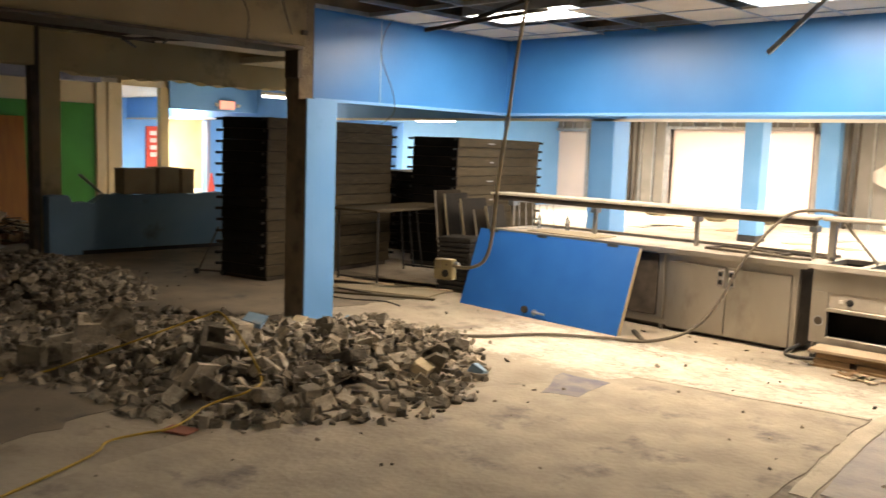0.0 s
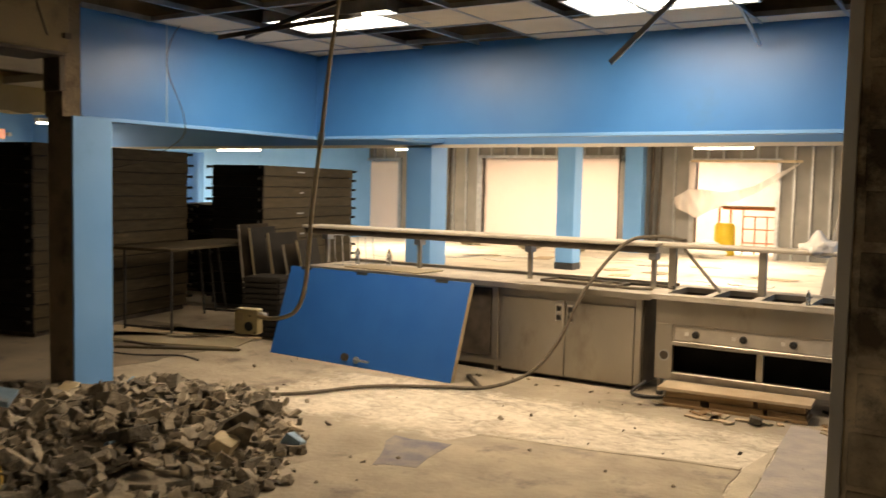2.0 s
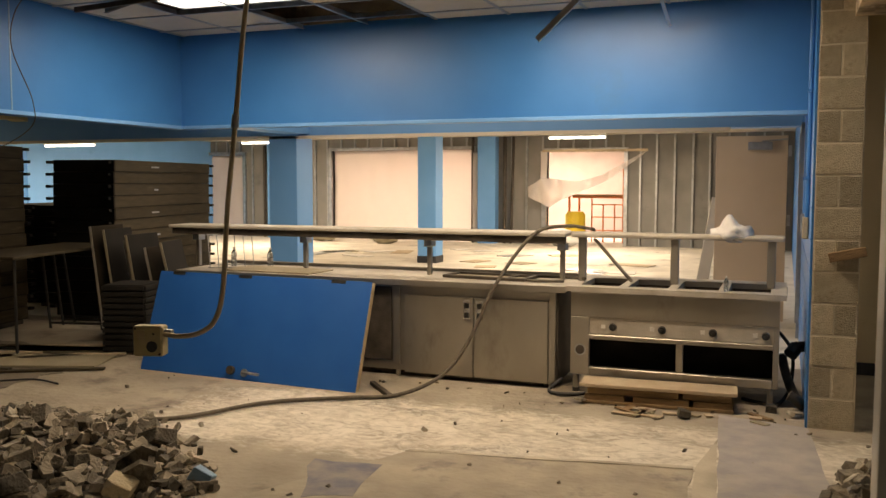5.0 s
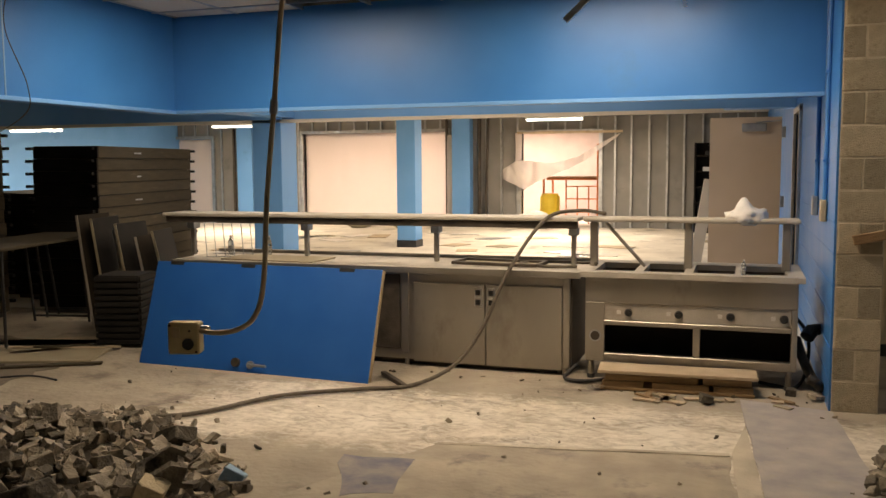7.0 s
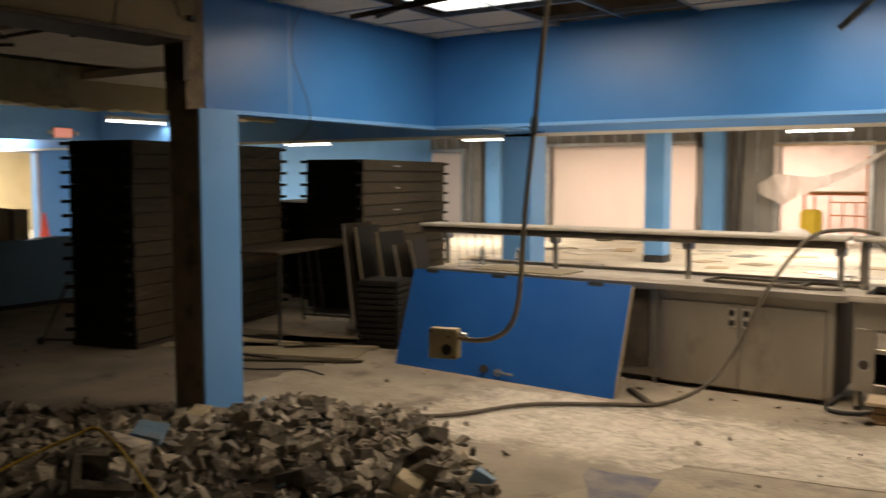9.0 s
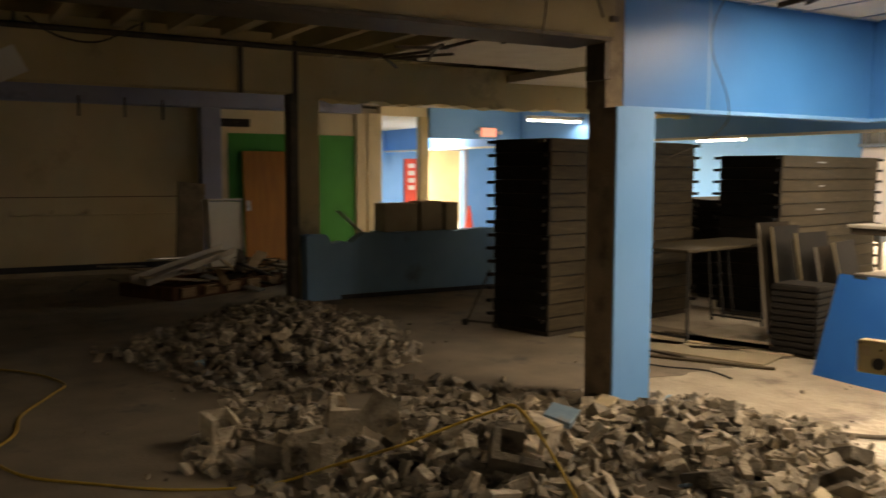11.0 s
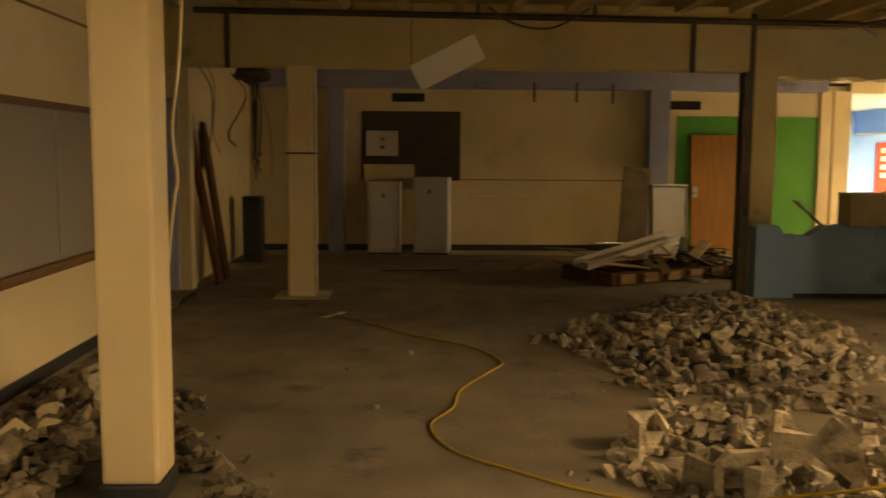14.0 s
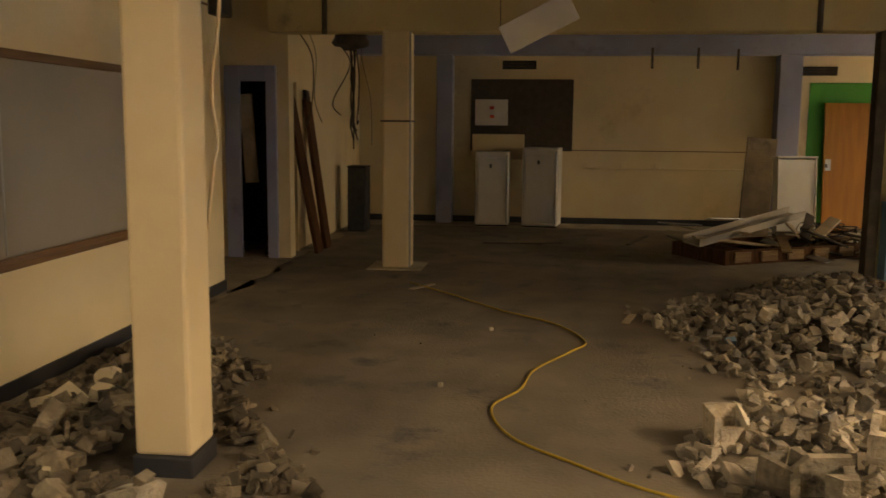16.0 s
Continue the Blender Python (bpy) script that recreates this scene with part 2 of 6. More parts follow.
ORANGE = surface("orange_varnished_wood", (0.29, 0.112, 0.010), (0.38, 0.155, 0.016), 3, 0.4, 0, 0.05, 90, (0.3, 0.11, 0.03), 1.2, 0.6, stretch=(6, 6, 0.6))
TIMBER = surface("rough_brown_timber", (0.19, 0.115, 0.055), (0.33, 0.22, 0.115), 4, 0.8, 0, 0.3, 60, (0.1, 0.06, 0.03), 2.5, 0.57, stretch=(1, 8, 8))
PLY = surface("pale_dusty_plywood", (0.42, 0.33, 0.22), (0.55, 0.45, 0.32), 5, 0.8, 0, 0.15, 80, (0.3, 0.23, 0.15), 2, 0.6)
GREEN = surface("bright_green_paint", (0.035, 0.27, 0.03), (0.045, 0.32, 0.04), 2, 0.5, 0, 0.06, 90)
CHALK = surface("grey_chalkboard", (0.27, 0.245, 0.21), (0.33, 0.30, 0.26), 0.9, 0.55, 0, 0.05, 120, (0.36, 0.33, 0.28), 0.6, 0.6)
RAIL = surface("brown_wood_rail", (0.13, 0.07, 0.035), (0.2, 0.11, 0.055), 6, 0.5, 0, 0.1, 80, stretch=(0.6, 6, 6))
BASE = surface("black_vinyl_base", (0.02, 0.022, 0.027), (0.04, 0.042, 0.05), 5, 0.5, 0, 0.1, 80)
WHITE = surface("off_white_enamel", (0.62, 0.60, 0.56), (0.70, 0.68, 0.64), 3, 0.35, 0, 0.04, 120, (0.5, 0.47, 0.4), 1.5, 0.64)
CORK = surface("dark_brown_board", (0.055, 0.045, 0.035), (0.085, 0.07, 0.055), 10, 0.85, 0, 0.2, 140)
BEIGE = surface("beige_door_paint", (0.60, 0.485, 0.365), (0.65, 0.53, 0.41), 2, 0.45, 0, 0.05, 120, (0.42, 0.33, 0.23), 1.2, 0.64)
SHEET = sheet_plastic("translucent_plastic_sheet")
FROST = sheet_plastic("cloudy_plastic_film", 0.34)
HARDB = surface("dark_matt_hardboard", (0.02, 0.016, 0.011), (0.038, 0.03, 0.021), 5, 0.92, 0, 0.1, 90, (0.085, 0.07, 0.05), 2.5, 0.6)
PLANKD = surface("dark_red_brown_plank", (0.07, 0.03, 0.014), (0.13, 0.06, 0.028), 4, 0.8, 0, 0.3, 60, (0.035, 0.02, 0.012), 2.5, 0.52, stretch=(8, 8, 1))
YCORD = surface("yellow_cord_rubber", (0.38, 0.25, 0.03), (0.5, 0.34, 0.045), 12, 0.5, 0, 0.1, 90)
HOSE = surface("grey_flexible_conduit", (0.09, 0.076, 0.058), (0.16, 0.137, 0.105), 30, 0.7, 0.15, 0.3, 200)
PIPE = surface("tarnished_tan_conduit", (0.42, 0.34, 0.21), (0.54, 0.45, 0.30), 14, 0.5, 0.3, 0.1, 120)
BRASS = surface("yellowed_outlet_box", (0.45, 0.38, 0.20), (0.56, 0.48, 0.28), 12, 0.5, 0.3, 0.1, 120)
BLACK = surface("black_plastic", (0.012, 0.012, 0.012), (0.03, 0.03, 0.03), 12, 0.45, 0, 0.05, 120)
DULLRED = surface("dusty_red_paint", (0.24, 0.095, 0.065), (0.33, 0.13, 0.09), 8, 0.85, 0, 0.3, 60)
RED = surface("red_paint", (0.55, 0.05, 0.03), (0.65, 0.07, 0.04), 4, 0.45, 0, 0.05, 90)
YELLOW = surface("yellow_plastic", (0.72, 0.52, 0.04), (0.8, 0.6, 0.06), 4, 0.45, 0, 0.05, 90)
GREYP = surface("grey_brown_panel", (0.30, 0.27, 0.23), (0.37, 0.335, 0.29), 3, 0.7, 0, 0.1, 90)
CHROME = surface("bright_chrome", (0.72, 0.72, 0.72), (0.82, 0.82, 0.82), 9, 0.22, 0.95, 0.0, 120)
CARD = surface("dull_brown_board", (0.28, 0.24, 0.165), (0.36, 0.315, 0.22), 3, 0.8, 0, 0.1, 90)
BOTTLE = surface("clear_bottle_plastic", (0.62, 0.68, 0.72), (0.78, 0.82, 0.85), 8, 0.12, 0, 0.0, 60)
BOTTLE.node_tree.nodes["Principled BSDF"].inputs["Transmission Weight"].default_value = 0.85
CLOTH = surface("white_plastic_bag", (0.72, 0.70, 0.67), (0.82, 0.80, 0.77), 12, 0.4, 0, 0.4, 30)
SCAF = surface("orange_scaffold_paint", (0.55, 0.15, 0.04), (0.62, 0.2, 0.06), 4, 0.5, 0, 0.05, 90)
RUBCREAM = surface("cream_painted_block_face", (0.56, 0.47, 0.30), (0.68, 0.58, 0.40), 6, 0.8, 0, 0.4, 50, (0.3, 0.25, 0.18), 5, 0.54)
NEXTW = surface("dull_pinkish_wall", (0.44, 0.36, 0.31), (0.52, 0.43, 0.37), 2, 0.8, 0, 0.1, 80)
for dull in (DARK, HARDB, WOODT, MOUND, PLANKD, DECK):
    dull.node_tree.nodes["Principled BSDF"].inputs["Specular IOR Level"].default_value = 0.15
LIGHT = glow("lit_diffuser", (1, 0.97, 0.92), 9)
TUBE = glow("lit_tube", (1, 0.97, 0.9), 9)
EXITG = glow("lit_exit_face", (1, 0.16, 0.09), 0.9)


# ---------------------------------------------------------------- building helpers
def box(bm, x0, x1, y0, y1, z0, z1, m=None, bev=0.0):
    vs = [bm.verts.new(v) for v in ((x0, y0, z0), (x1, y0, z0), (x1, y1, z0), (x0, y1, z0),
                                    (x0, y0, z1), (x1, y0, z1), (x1, y1, z1), (x0, y1, z1))]
    fs = [bm.faces.new([vs[i] for i in q]) for q in ((3, 2, 1, 0), (4, 5, 6, 7), (0, 1, 5, 4), (1, 2, 6, 5), (2, 3, 7, 6), (3, 0, 4, 7))]
    if bev:
        es = list({e for f in fs for e in f.edges})
        out = bmesh.ops.bevel(bm, geom=es, offset=bev, segments=2 if bev > 0.008 else 1, affect="EDGES", profile=0.5)
        vs = list({v for f in out["faces"] for v in f.verts} | {v for v in vs if v.is_valid})
    if m is not None:
        bmesh.ops.transform(bm, matrix=m, verts=[v for v in vs if v.is_valid])
    return bm


def boxes(*args, bev=0.0):
    bm = bmesh.new()
    for a in args:
        box(bm, *a, bev=bev)
    return bm


def rod(bm, a, b, r, n=8, r2=None):
    a, b = Vector(a), Vector(b)
    q = (b - a).to_track_quat("Z", "Y").to_matrix()
    rings = []
    for c, rad in ((a, r), (b, r if r2 is None else r2)):
        rings.append([bm.verts.new(c + q @ Vector((rad * math.cos(2 * math.pi * i / n), rad * math.sin(2 * math.pi * i / n), 0))) for i in range(n)])
    for i in range(n):
        bm.faces.new((rings[0][i], rings[0][(i + 1) % n], rings[1][(i + 1) % n], rings[1][i]))
    bm.faces.new(rings[0][::-1])
    bm.faces.new(rings[1])
    return bm


def smooth_path(pts, per=8):
    pts = [Vector(p) for p in pts]
    out = []
    for i in range(len(pts) - 1):
        p0, p1, p2, p3 = pts[max(i - 1, 0)], pts[i], pts[i + 1], pts[min(i + 2, len(pts) - 1)]
        for k in range(per):
            t = k / per
            out.append(0.5 * ((2 * p1) + (p2 - p0) * t + (2 * p0 - 5 * p1 + 4 * p2 - p3) * t * t + (3 * p1 - p0 - 3 * p2 + p3) * t ** 3))
    return out + [pts[-1]]


def tube(pts, r, n=8, per=8):
    bm = bmesh.new()
    ps = smooth_path(pts, per)
    prev, last = None, None
    for i, p in enumerate(ps):
        d = (ps[min(i + 1, len(ps) - 1)] - ps[max(i - 1, 0)]).normalized()
        side = d.cross(Vector((0, 0, 1)))
        if side.length < 0.05:
            side = prev if prev is not None else Vector((1, 0, 0))
        side.normalize()
        if prev is not None and side.dot(prev) < 0:
            side = -side
        prev = side
        up = side.cross(d).normalized()
        ring = [bm.verts.new(p + r * (math.cos(2 * math.pi * k / n) * side + math.sin(2 * math.pi * k / n) * up)) for k in range(n)]
        if last:
            for k in range(n):
                bm.faces.new((last[k], last[(k + 1) % n], ring[(k + 1) % n], ring[k]))
        else:
            bm.faces.new(ring[::-1])
        last = ring
    bm.faces.new(last)
    for f in bm.faces:
        f.smooth = True
    return bm


def mesh_of(name, bm, material):
    bmesh.ops.recalc_face_normals(bm, faces=bm.faces)
    me = bpy.data.meshes.new(name)
    bm.to_mesh(me)
    bm.free()
    if material:
        me.materials.append(material)
    return me


def part(name, bm, material, parent, label="", m=None):
    ob = new(name, mesh_of(name, bm, material))
    ob.parent = parent
    if m is not None:
        ob.matrix_basis = m
    if label:
        tagged(ob, label=label)
    return ob


def thing(name, bm, material, label, category, m=None, group="", kind=""):
    ob = new(name, mesh_of(name, bm, material) if bm is not None else None)
    if m is not None:
        ob.matrix_basis = m
    return tagged(ob, label, category, group, kind)


def setting(name, bm, material, label, category):
    return thing(name, bm, material, label, category, kind="structure")


def flat_patch(name, pts, z, material, label, jag=0.05, seed=1):
    """A thin floor patch with an uneven outline."""
    rng = random.Random(seed)
    edge = []
    for i, (x, y) in enumerate(pts):
        x2, y2 = pts[(i + 1) % len(pts)]
        steps = max(3, int(math.hypot(x2 - x, y2 - y) / 0.14))
        for k in range(steps):
            t = k / steps
            edge.append((x + (x2 - x) * t + rng.uniform(-jag, jag), y + (y2 - y) * t + rng.uniform(-jag, jag)))
    bm = bmesh.new()
    f = bm.faces.new([bm.verts.new((x, y, z)) for x, y in edge])
    bmesh.ops.triangulate(bm, faces=[f])
    low = bmesh.ops.extrude_face_region(bm, geom=bm.faces[:])
    bmesh.ops.translate(bm, vec=(0, 0, -z + 0.0005), verts=[v for v in low["geom"] if isinstance(v, bmesh.types.BMVert)])
    return setting(name, bm, material, label, "floor")


# ---------------------------------------------------------------- large structure
FX = -15.35         # far wall of the stripped classroom
DECKZ = 3.45


bm = bmesh.new()
box(bm, -30, 8, -7, 32, -0.15, 0)
setting("floor", bm, FLOOR, "bare dusty concrete floor with dark scuffs and stains", "floor")
flat_patch("floor_slab", [(-1.42, 6.58), (0.176, 6.85), (0.216, 6.27), (0.32, 5.0), (0.75, 3.0), (1.5, 0.0), (-2.0, 0.0), (-2.1, 2.2), (-2.3, 3.6), (-2.0, 5.4)], 0.007, SLAB,
           "worn brown floor slab with a chipped edge", 0.015, 5)
flat_patch("floor_strip_pale", [(0.185, 6.9), (0.262, 7.5), (0.340, 6.31), (0.45, 5.2), (0.34, 5.2), (0.222, 6.27)], 0.008, DUST, "pale torn strip along the slab edge", 0.005, 15)
flat_patch("floor_edge_pale", [(-1.42, 6.585), (0.18, 6.855), (0.18, 6.90), (-1.42, 6.62)], 0.010, DUST, "thin pale ridge along the slab edge", 0.008, 16)
# Dark overlay puts the classroom's shade into the floor colour; the blotches are stains.
flat_patch("floor_class_shade", [(-14.58, -0.62), (-2.9, -0.62), (-2.4, 0.8), (-2.7, 2.2), (-3.2, 3.6), (-4.6, 4.8), (-5.0, 5.8), (-4.95, 8.4), (-10.4, 8.6), (-10.45, 6.1), (-14.58, 6.1)], 0.004, CLASSF,
           "classroom floor sheet darkened as shade, with old glue stains", 0.06, 26)
flat_patch("floor_stain", [(-1.86, 6.25), (-1.44, 6.29), (-1.38, 5.8), (-1.62, 5.7)], 0.009, BLUESTAIN, "blue grey glue stain on the slab", 0.025, 6)
flat_patch("floor_mat", [(0.235, 8.1), (0.795, 7.97), (0.83, 7.45), (0.85, 6.95), (1.0, 6.0), (0.9, 5.3), (0.46, 5.3), (0.345, 6.3)], 0.009, MATGREY, "grey strip of worn floor covering", 0.007, 7)
bm = bmesh.new()
box(bm, -30, 6, 9.9, 30, 0.0, 0.006)
setting("floor_hall", bm, HALLFLOOR, "pale hall floor littered with paper and dust", "floor")

# serving room: blue bulkheads
wall = setting("wall_header_back", boxes((-4.84, 0.74, 8.66, 8.96, 2.07, 2.91)), BLUE, "glossy blue bulkhead over the serving opening", "wall")
part("bare_upper_wall", boxes((-4.84, 0.74, 8.66, 8.96, 2.911, DECKZ)), RAWCOL, wall, "bare brown wall above the hung ceiling")
part("edge_trim", boxes((-4.54, 0.74, 8.645, 8.66, 2.055, 2.085), bev=0.003), LBLUE, wall)
wall = setting("wall_header_side", boxes((-4.84, -4.54, 6.11, 8.66, 2.07, 2.91), (-4.544, -4.54, 5.93, 6.11, 2.07, 2.91)), BLUE, "glossy blue bulkhead with a vertical panel joint", "wall")
part("bare_upper_wall", boxes((-4.84, -4.54, 6.11, 8.66, 2.911, DECKZ)), RAWCOL, wall, "bare brown wall above the hung ceiling")
part("panel_joint", boxes((-4.541, -4.537, 6.74, 6.752, 2.08, 2.95)), SLATE, wall)
part("edge_trim", boxes((-4.54, -4.525, 5.935, 8.645, 2.055, 2.085), bev=0.003), LBLUE, wall)

col = setting("column_blue", boxes((-4.72, -4.435, 5.775, 6.105, 0, 2.066), (-4.75, -4.545, 5.775, 6.105, 2.067, DECKZ)), RAWCOL, "raw concrete column stripped on one side", "column")
part("blue_cladding", boxes((-4.434, -4.415, 5.77, 6.11, 0.0, 2.068), (-4.66, -4.434, 6.106, 6.115, 0.0, 2.068), bev=0.002), LBLUE, col, "pale blue painted cladding on the column")
part("dark_bracket", boxes((-4.70, -4.50, 5.725, 5.773, 2.25, 2.62), (-4.73, -4.42, 5.715, 5.773, 2.62, 2.66), bev=0.004), DARKSTEEL, col)

setting("beam_cream", boxes((-4.80, -4.45, -0.7, 5.773, 2.52, DECKZ), bev=0.01), BEAMD, "ceiling beam in darkened cream with a chipped lower edge", "beam")
setting("beam_flange", boxes((-4.84, -4.41, -0.7, 5.713, 2.49, 2.517), bev=0.003), DARKSTEEL, "dark steel flange under the cream beam", "beam")

# right hand wall: painted block with a raw broken end
wall = setting("wall_right", boxes((0.785, 1.06, 8.0, 11.55, 0, DECKZ), (0.785, 1.06, 12.55, 24.3, 0, DECKZ), (0.785, 1.06, 11.55, 12.55, 2.12, DECKZ)), MORTAR, "block wall, painted blue on the inner face", "wall")
part("blue_face", boxes((0.77, 0.784, 8.0, 11.55, 0.0, DECKZ), (0.77, 0.784, 12.55, 24.2, 0, DECKZ), (0.77, 0.784, 11.55, 12.55, 2.12, DECKZ)), BLUE, wall, "blue painted block face")
for z in (1, 2, 3, 4, 5, 6, 7, 8, 9):
    part("block_joint", boxes((0.766, 0.7705, 8.02, 11.5, z * 0.2032 - 0.004, z * 0.2032 + 0.004)), BLUE, wall)
for y, x, zt in ((8.56, 0.755, 3.0), (9.3, 0.755, 2.2)):
    c = thing("wall_conduit", rod(bmesh.new(), (x, y, 1.22), (x, y, zt), 0.017, 10), BLUE, "blue painted conduit on the block wall", "pipe", group="blue conduits")
    part("outlet_box", boxes((x - 0.03, x + 0.01, y - 0.05, y + 0.05, 1.19, 1.34), bev=0.005), GALV if y > 9 else PIPE, c)
    for z in (1.6, 2.2):
        part("strap", boxes((x - 0.022, x + 0.012, y - 0.03, y + 0.03, z, z + 0.02)), BLUE, c)
thing("capped_pipe", rod(rod(bmesh.new(), (0.785, 8.75, 0.40), (0.715, 8.72, 0.40), 0.04, 12), (0.715, 8.72, 0.40), (0.675, 8.67, 0.35), 0.05, 12), BLACK,
      "dark capped pipe stub sticking out of the blue wall", "pipe")
bm = bmesh.new()
box(bm, 1.06, 8, 9.9, 10.1, 0.1, DECKZ)
wall = setting("wall_side_room", bm, CREAM, "plain cream wall of the side room", "wall")
part("baseboard", boxes((1.061, 8, 9.88, 10.1, 0, 0.1)), BASE, wall, "black vinyl baseboard")

# stripped wall end near the walk
wall = setting("wall_stripped_end", boxes((0.95, 1.65, 4.92, 5.4, 0, DECKZ)), ROUGH, "stripped patchy wall end with bare plaster", "wall")
part("corner_strip", boxes((0.905, 0.95, 4.90, 4.94, 0.02, 3.2), (0.905, 0.912, 4.94, 5.1, 0.02, 3.2), bev=0.003), WHITE, wall, "bent metal corner bead")
rng = random.Random(31)
for k in range(15):
    z = k * 0.205
    part("plaster_patch", boxes((0.958 + rng.uniform(0, 0.03), 1.33 + rng.uniform(0, 0.06), 4.902 + rng.uniform(0, 0.008), 4.925, z + rng.uniform(0.0, 0.02), z + 0.19), bev=0.004),
         ROUGH, wall)
    part("plaster_patch", boxes((1.41 + rng.uniform(0, 0.03), 1.64, 4.902 + rng.uniform(0, 0.008), 4.925, z + rng.uniform(0.0, 0.02), z + 0.19), bev=0.004), ROUGH, wall)
setting("wall_stripped", boxes((0.982, 1.2, 5.4, 8.0, 2.6, DECKZ)), ROUGH, "stripped beam over the side opening", "wall")

# dining hall
setting("beam_hall", boxes((-24, 0.79, 12.6, 12.95, 2.21, 2.9)), LBLUE, "pale blue beam across the dining hall", "beam")
setting("trim_hall", boxes((-24, 0.0, 12.56, 12.6, 2.165, 2.209), bev=0.004), TILE, "cream angle strip under the hall beam", "trim")
setting("beam_hall_side", boxes((-5.8, -5.45, 9.0, 12.6, 2.23, 2.9)), LBLUE, "pale blue beam along the dining hall", "beam")
for cx, cy, nm in ((-5.86, 12.78, 0.44), (-5.9, 18.1, 0.38)):
    c = setting("column_hall", boxes((cx - nm / 2, cx + nm / 2, cy - nm / 2, cy + nm / 2, 0.14, 2.76), bev=0.008), LBLUE, "pale blue painted column in the hall", "column")
    part("baseboard", boxes((cx - nm / 2 - 0.008, cx + nm / 2 + 0.008, cy - nm / 2 - 0.008, cy + nm / 2 + 0.008, 0.0, 0.14)), BASE, c, "black vinyl base round the column")
setting("ceiling_hall", boxes((-26, 0.79, 12.96, 24.0, 2.76, 2.86), (-26, 0.79, 9.0, 12.59, 2.9, 3.0)), TILE, "cream hung ceiling of the dining hall", "ceiling")

WY = 24.0
OPEN = ((-16.2, -14.1, 2.36), (-11.2, -7.05, 2.44), (-5.07, -3.12, 2.36))
segs, x = [], -17.2
for a, b, top in OPEN:
    segs.append((x, a, WY, WY + 0.16, 0, 2.76))
    segs.append((a, b, WY, WY + 0.16, top, 2.76))
    x = b
segs.append((x, 0.79, WY, WY + 0.16, 0, 2.76))
back = setting("wall_hall_back", boxes(*segs), STUD, "unfinished grey gypsum wall with exposed metal studs", "wall")
x = -17.1
while x < 0.7:
    inside = [top for a, b, top in OPEN if a - 0.02 < x < b + 0.02]
    z0 = inside[0] if inside else 0.0
    part("metal_stud", boxes((x, x + 0.045, WY - 0.07, WY - 0.002, z0, 2.75)), GALV, back)
    x += 0.405 + (0.02 if int(x * 10) % 3 else -0.015)
for a, b, top in OPEN:
    part("opening_frame", boxes((a - 0.09, a, WY - 0.09, WY + 0.18, 0, top + 0.08), (b, b + 0.09, WY - 0.09, WY + 0.18, 0, top + 0.08), (a, b, WY - 0.09, WY + 0.18, top, top + 0.08)), GALV, back)
for cx in (-12.9, -6.6):
    setting("pilaster_hall", boxes((cx - 0.24, cx + 0.24, WY - 0.3, WY - 0.001, 0, 2.75), bev=0.006), LBLUE, "pale blue painted pilaster on the stud wall", "column")
    p = thing("pipe_riser", rod(rod(rod(bmesh.new(), (cx + 0.45, WY - 0.15, 0), (cx + 0.45, WY - 0.15, 2.75), 0.05, 10), (cx + 0.62, WY - 0.15, 0), (cx + 0.68, WY - 0.15, 2.75), 0.035, 10),
                              (cx - 0.42, WY - 0.15, 0), (cx - 0.42, WY - 0.15, 2.75), 0.04, 10), DARKSTEEL, "dark pipes running up beside the pilaster", "pipe", group="pipe risers")
setting("wall_hall_left", boxes((-28, -17.2, WY, WY + 0.2, 0, 2.76)), LBLUE, "pale blue wall at the end of the hall", "wall")
b = thing("wall_board", boxes((-24.5, -18.0, WY - 0.05, WY - 0.002, 0.9, 2.15), bev=0.006), LBLUE, "pale wall board with a green edge", "board")
part("edge_strip", boxes((-24.5, -18.0, WY - 0.06, WY - 0.051, 2.10, 2.16)), GREEN, b, "green edge strip")
thing("yellow_post", boxes((-18.95, -18.5, 20.0, 20.3, 0, 2.0), bev=0.01), YELLOW, "bright yellow post beyond the stacks", "post")
setting("wall_next_room", boxes((-18, 2, 29.0, 29.2, 0, 2.9)), NEXTW, "plain cream wall of the next room", "wall")
setting("wall_next_room_side", boxes((-18.2, -18, 24.2, 29.2, 0, 2.9), (1.9, 2.1, 24.2, 29.2, 0, 2.9)), NEXTW, "plain side walls of the next room", "wall")
setting("ceiling_next_room", boxes((-18.2, 2.1, 24.2, 29.2, 2.9, 3.0)), TILE, "pale ceiling of the next room", "ceiling")

# far side: lobby beyond the classroom
setting("wall_lobby_header", boxes((FX - 0.15, FX + 0.1, 10.43, 25.376, 2.31, DECKZ)), LBLUE, "pale blue header wall over the lobby opening", "wall")
setting("wall_lobby_pier", boxes((FX - 0.15, FX + 0.08, 17.2, 25.376, 0, 2.31)), LBLUE, "pale blue wall beside the lobby opening", "wall")
setting("wall_lobby_back", boxes((-21.733, -21.522, 8.809, 13.80, 0, 2.75), (-21.733, -21.522, 15.07, 19.004, 0, 2.75), (-21.733, -21.522, 13.80, 15.07, 2.25, 2.75)), LBLUE, "pale blue lobby wall with an open doorway", "wall")
setting("wall_lobby_side", boxes((-21.733, FX - 0.15, 8.809, 9.022, 0, 2.75)), LBLUE, "pale blue side wall of the lobby", "wall")
setting("wall_lobby_far", boxes((-21.733, FX - 0.15, 18.792, 19.004, 0, 2.75)), LBLUE, "pale blue end wall of the lobby", "wall")
setting("ceiling_lobby", boxes((-25.848, FX - 0.15, 8.809, 19.004, 2.75, 2.85)), TILE, "pale lobby ceiling", "ceiling")
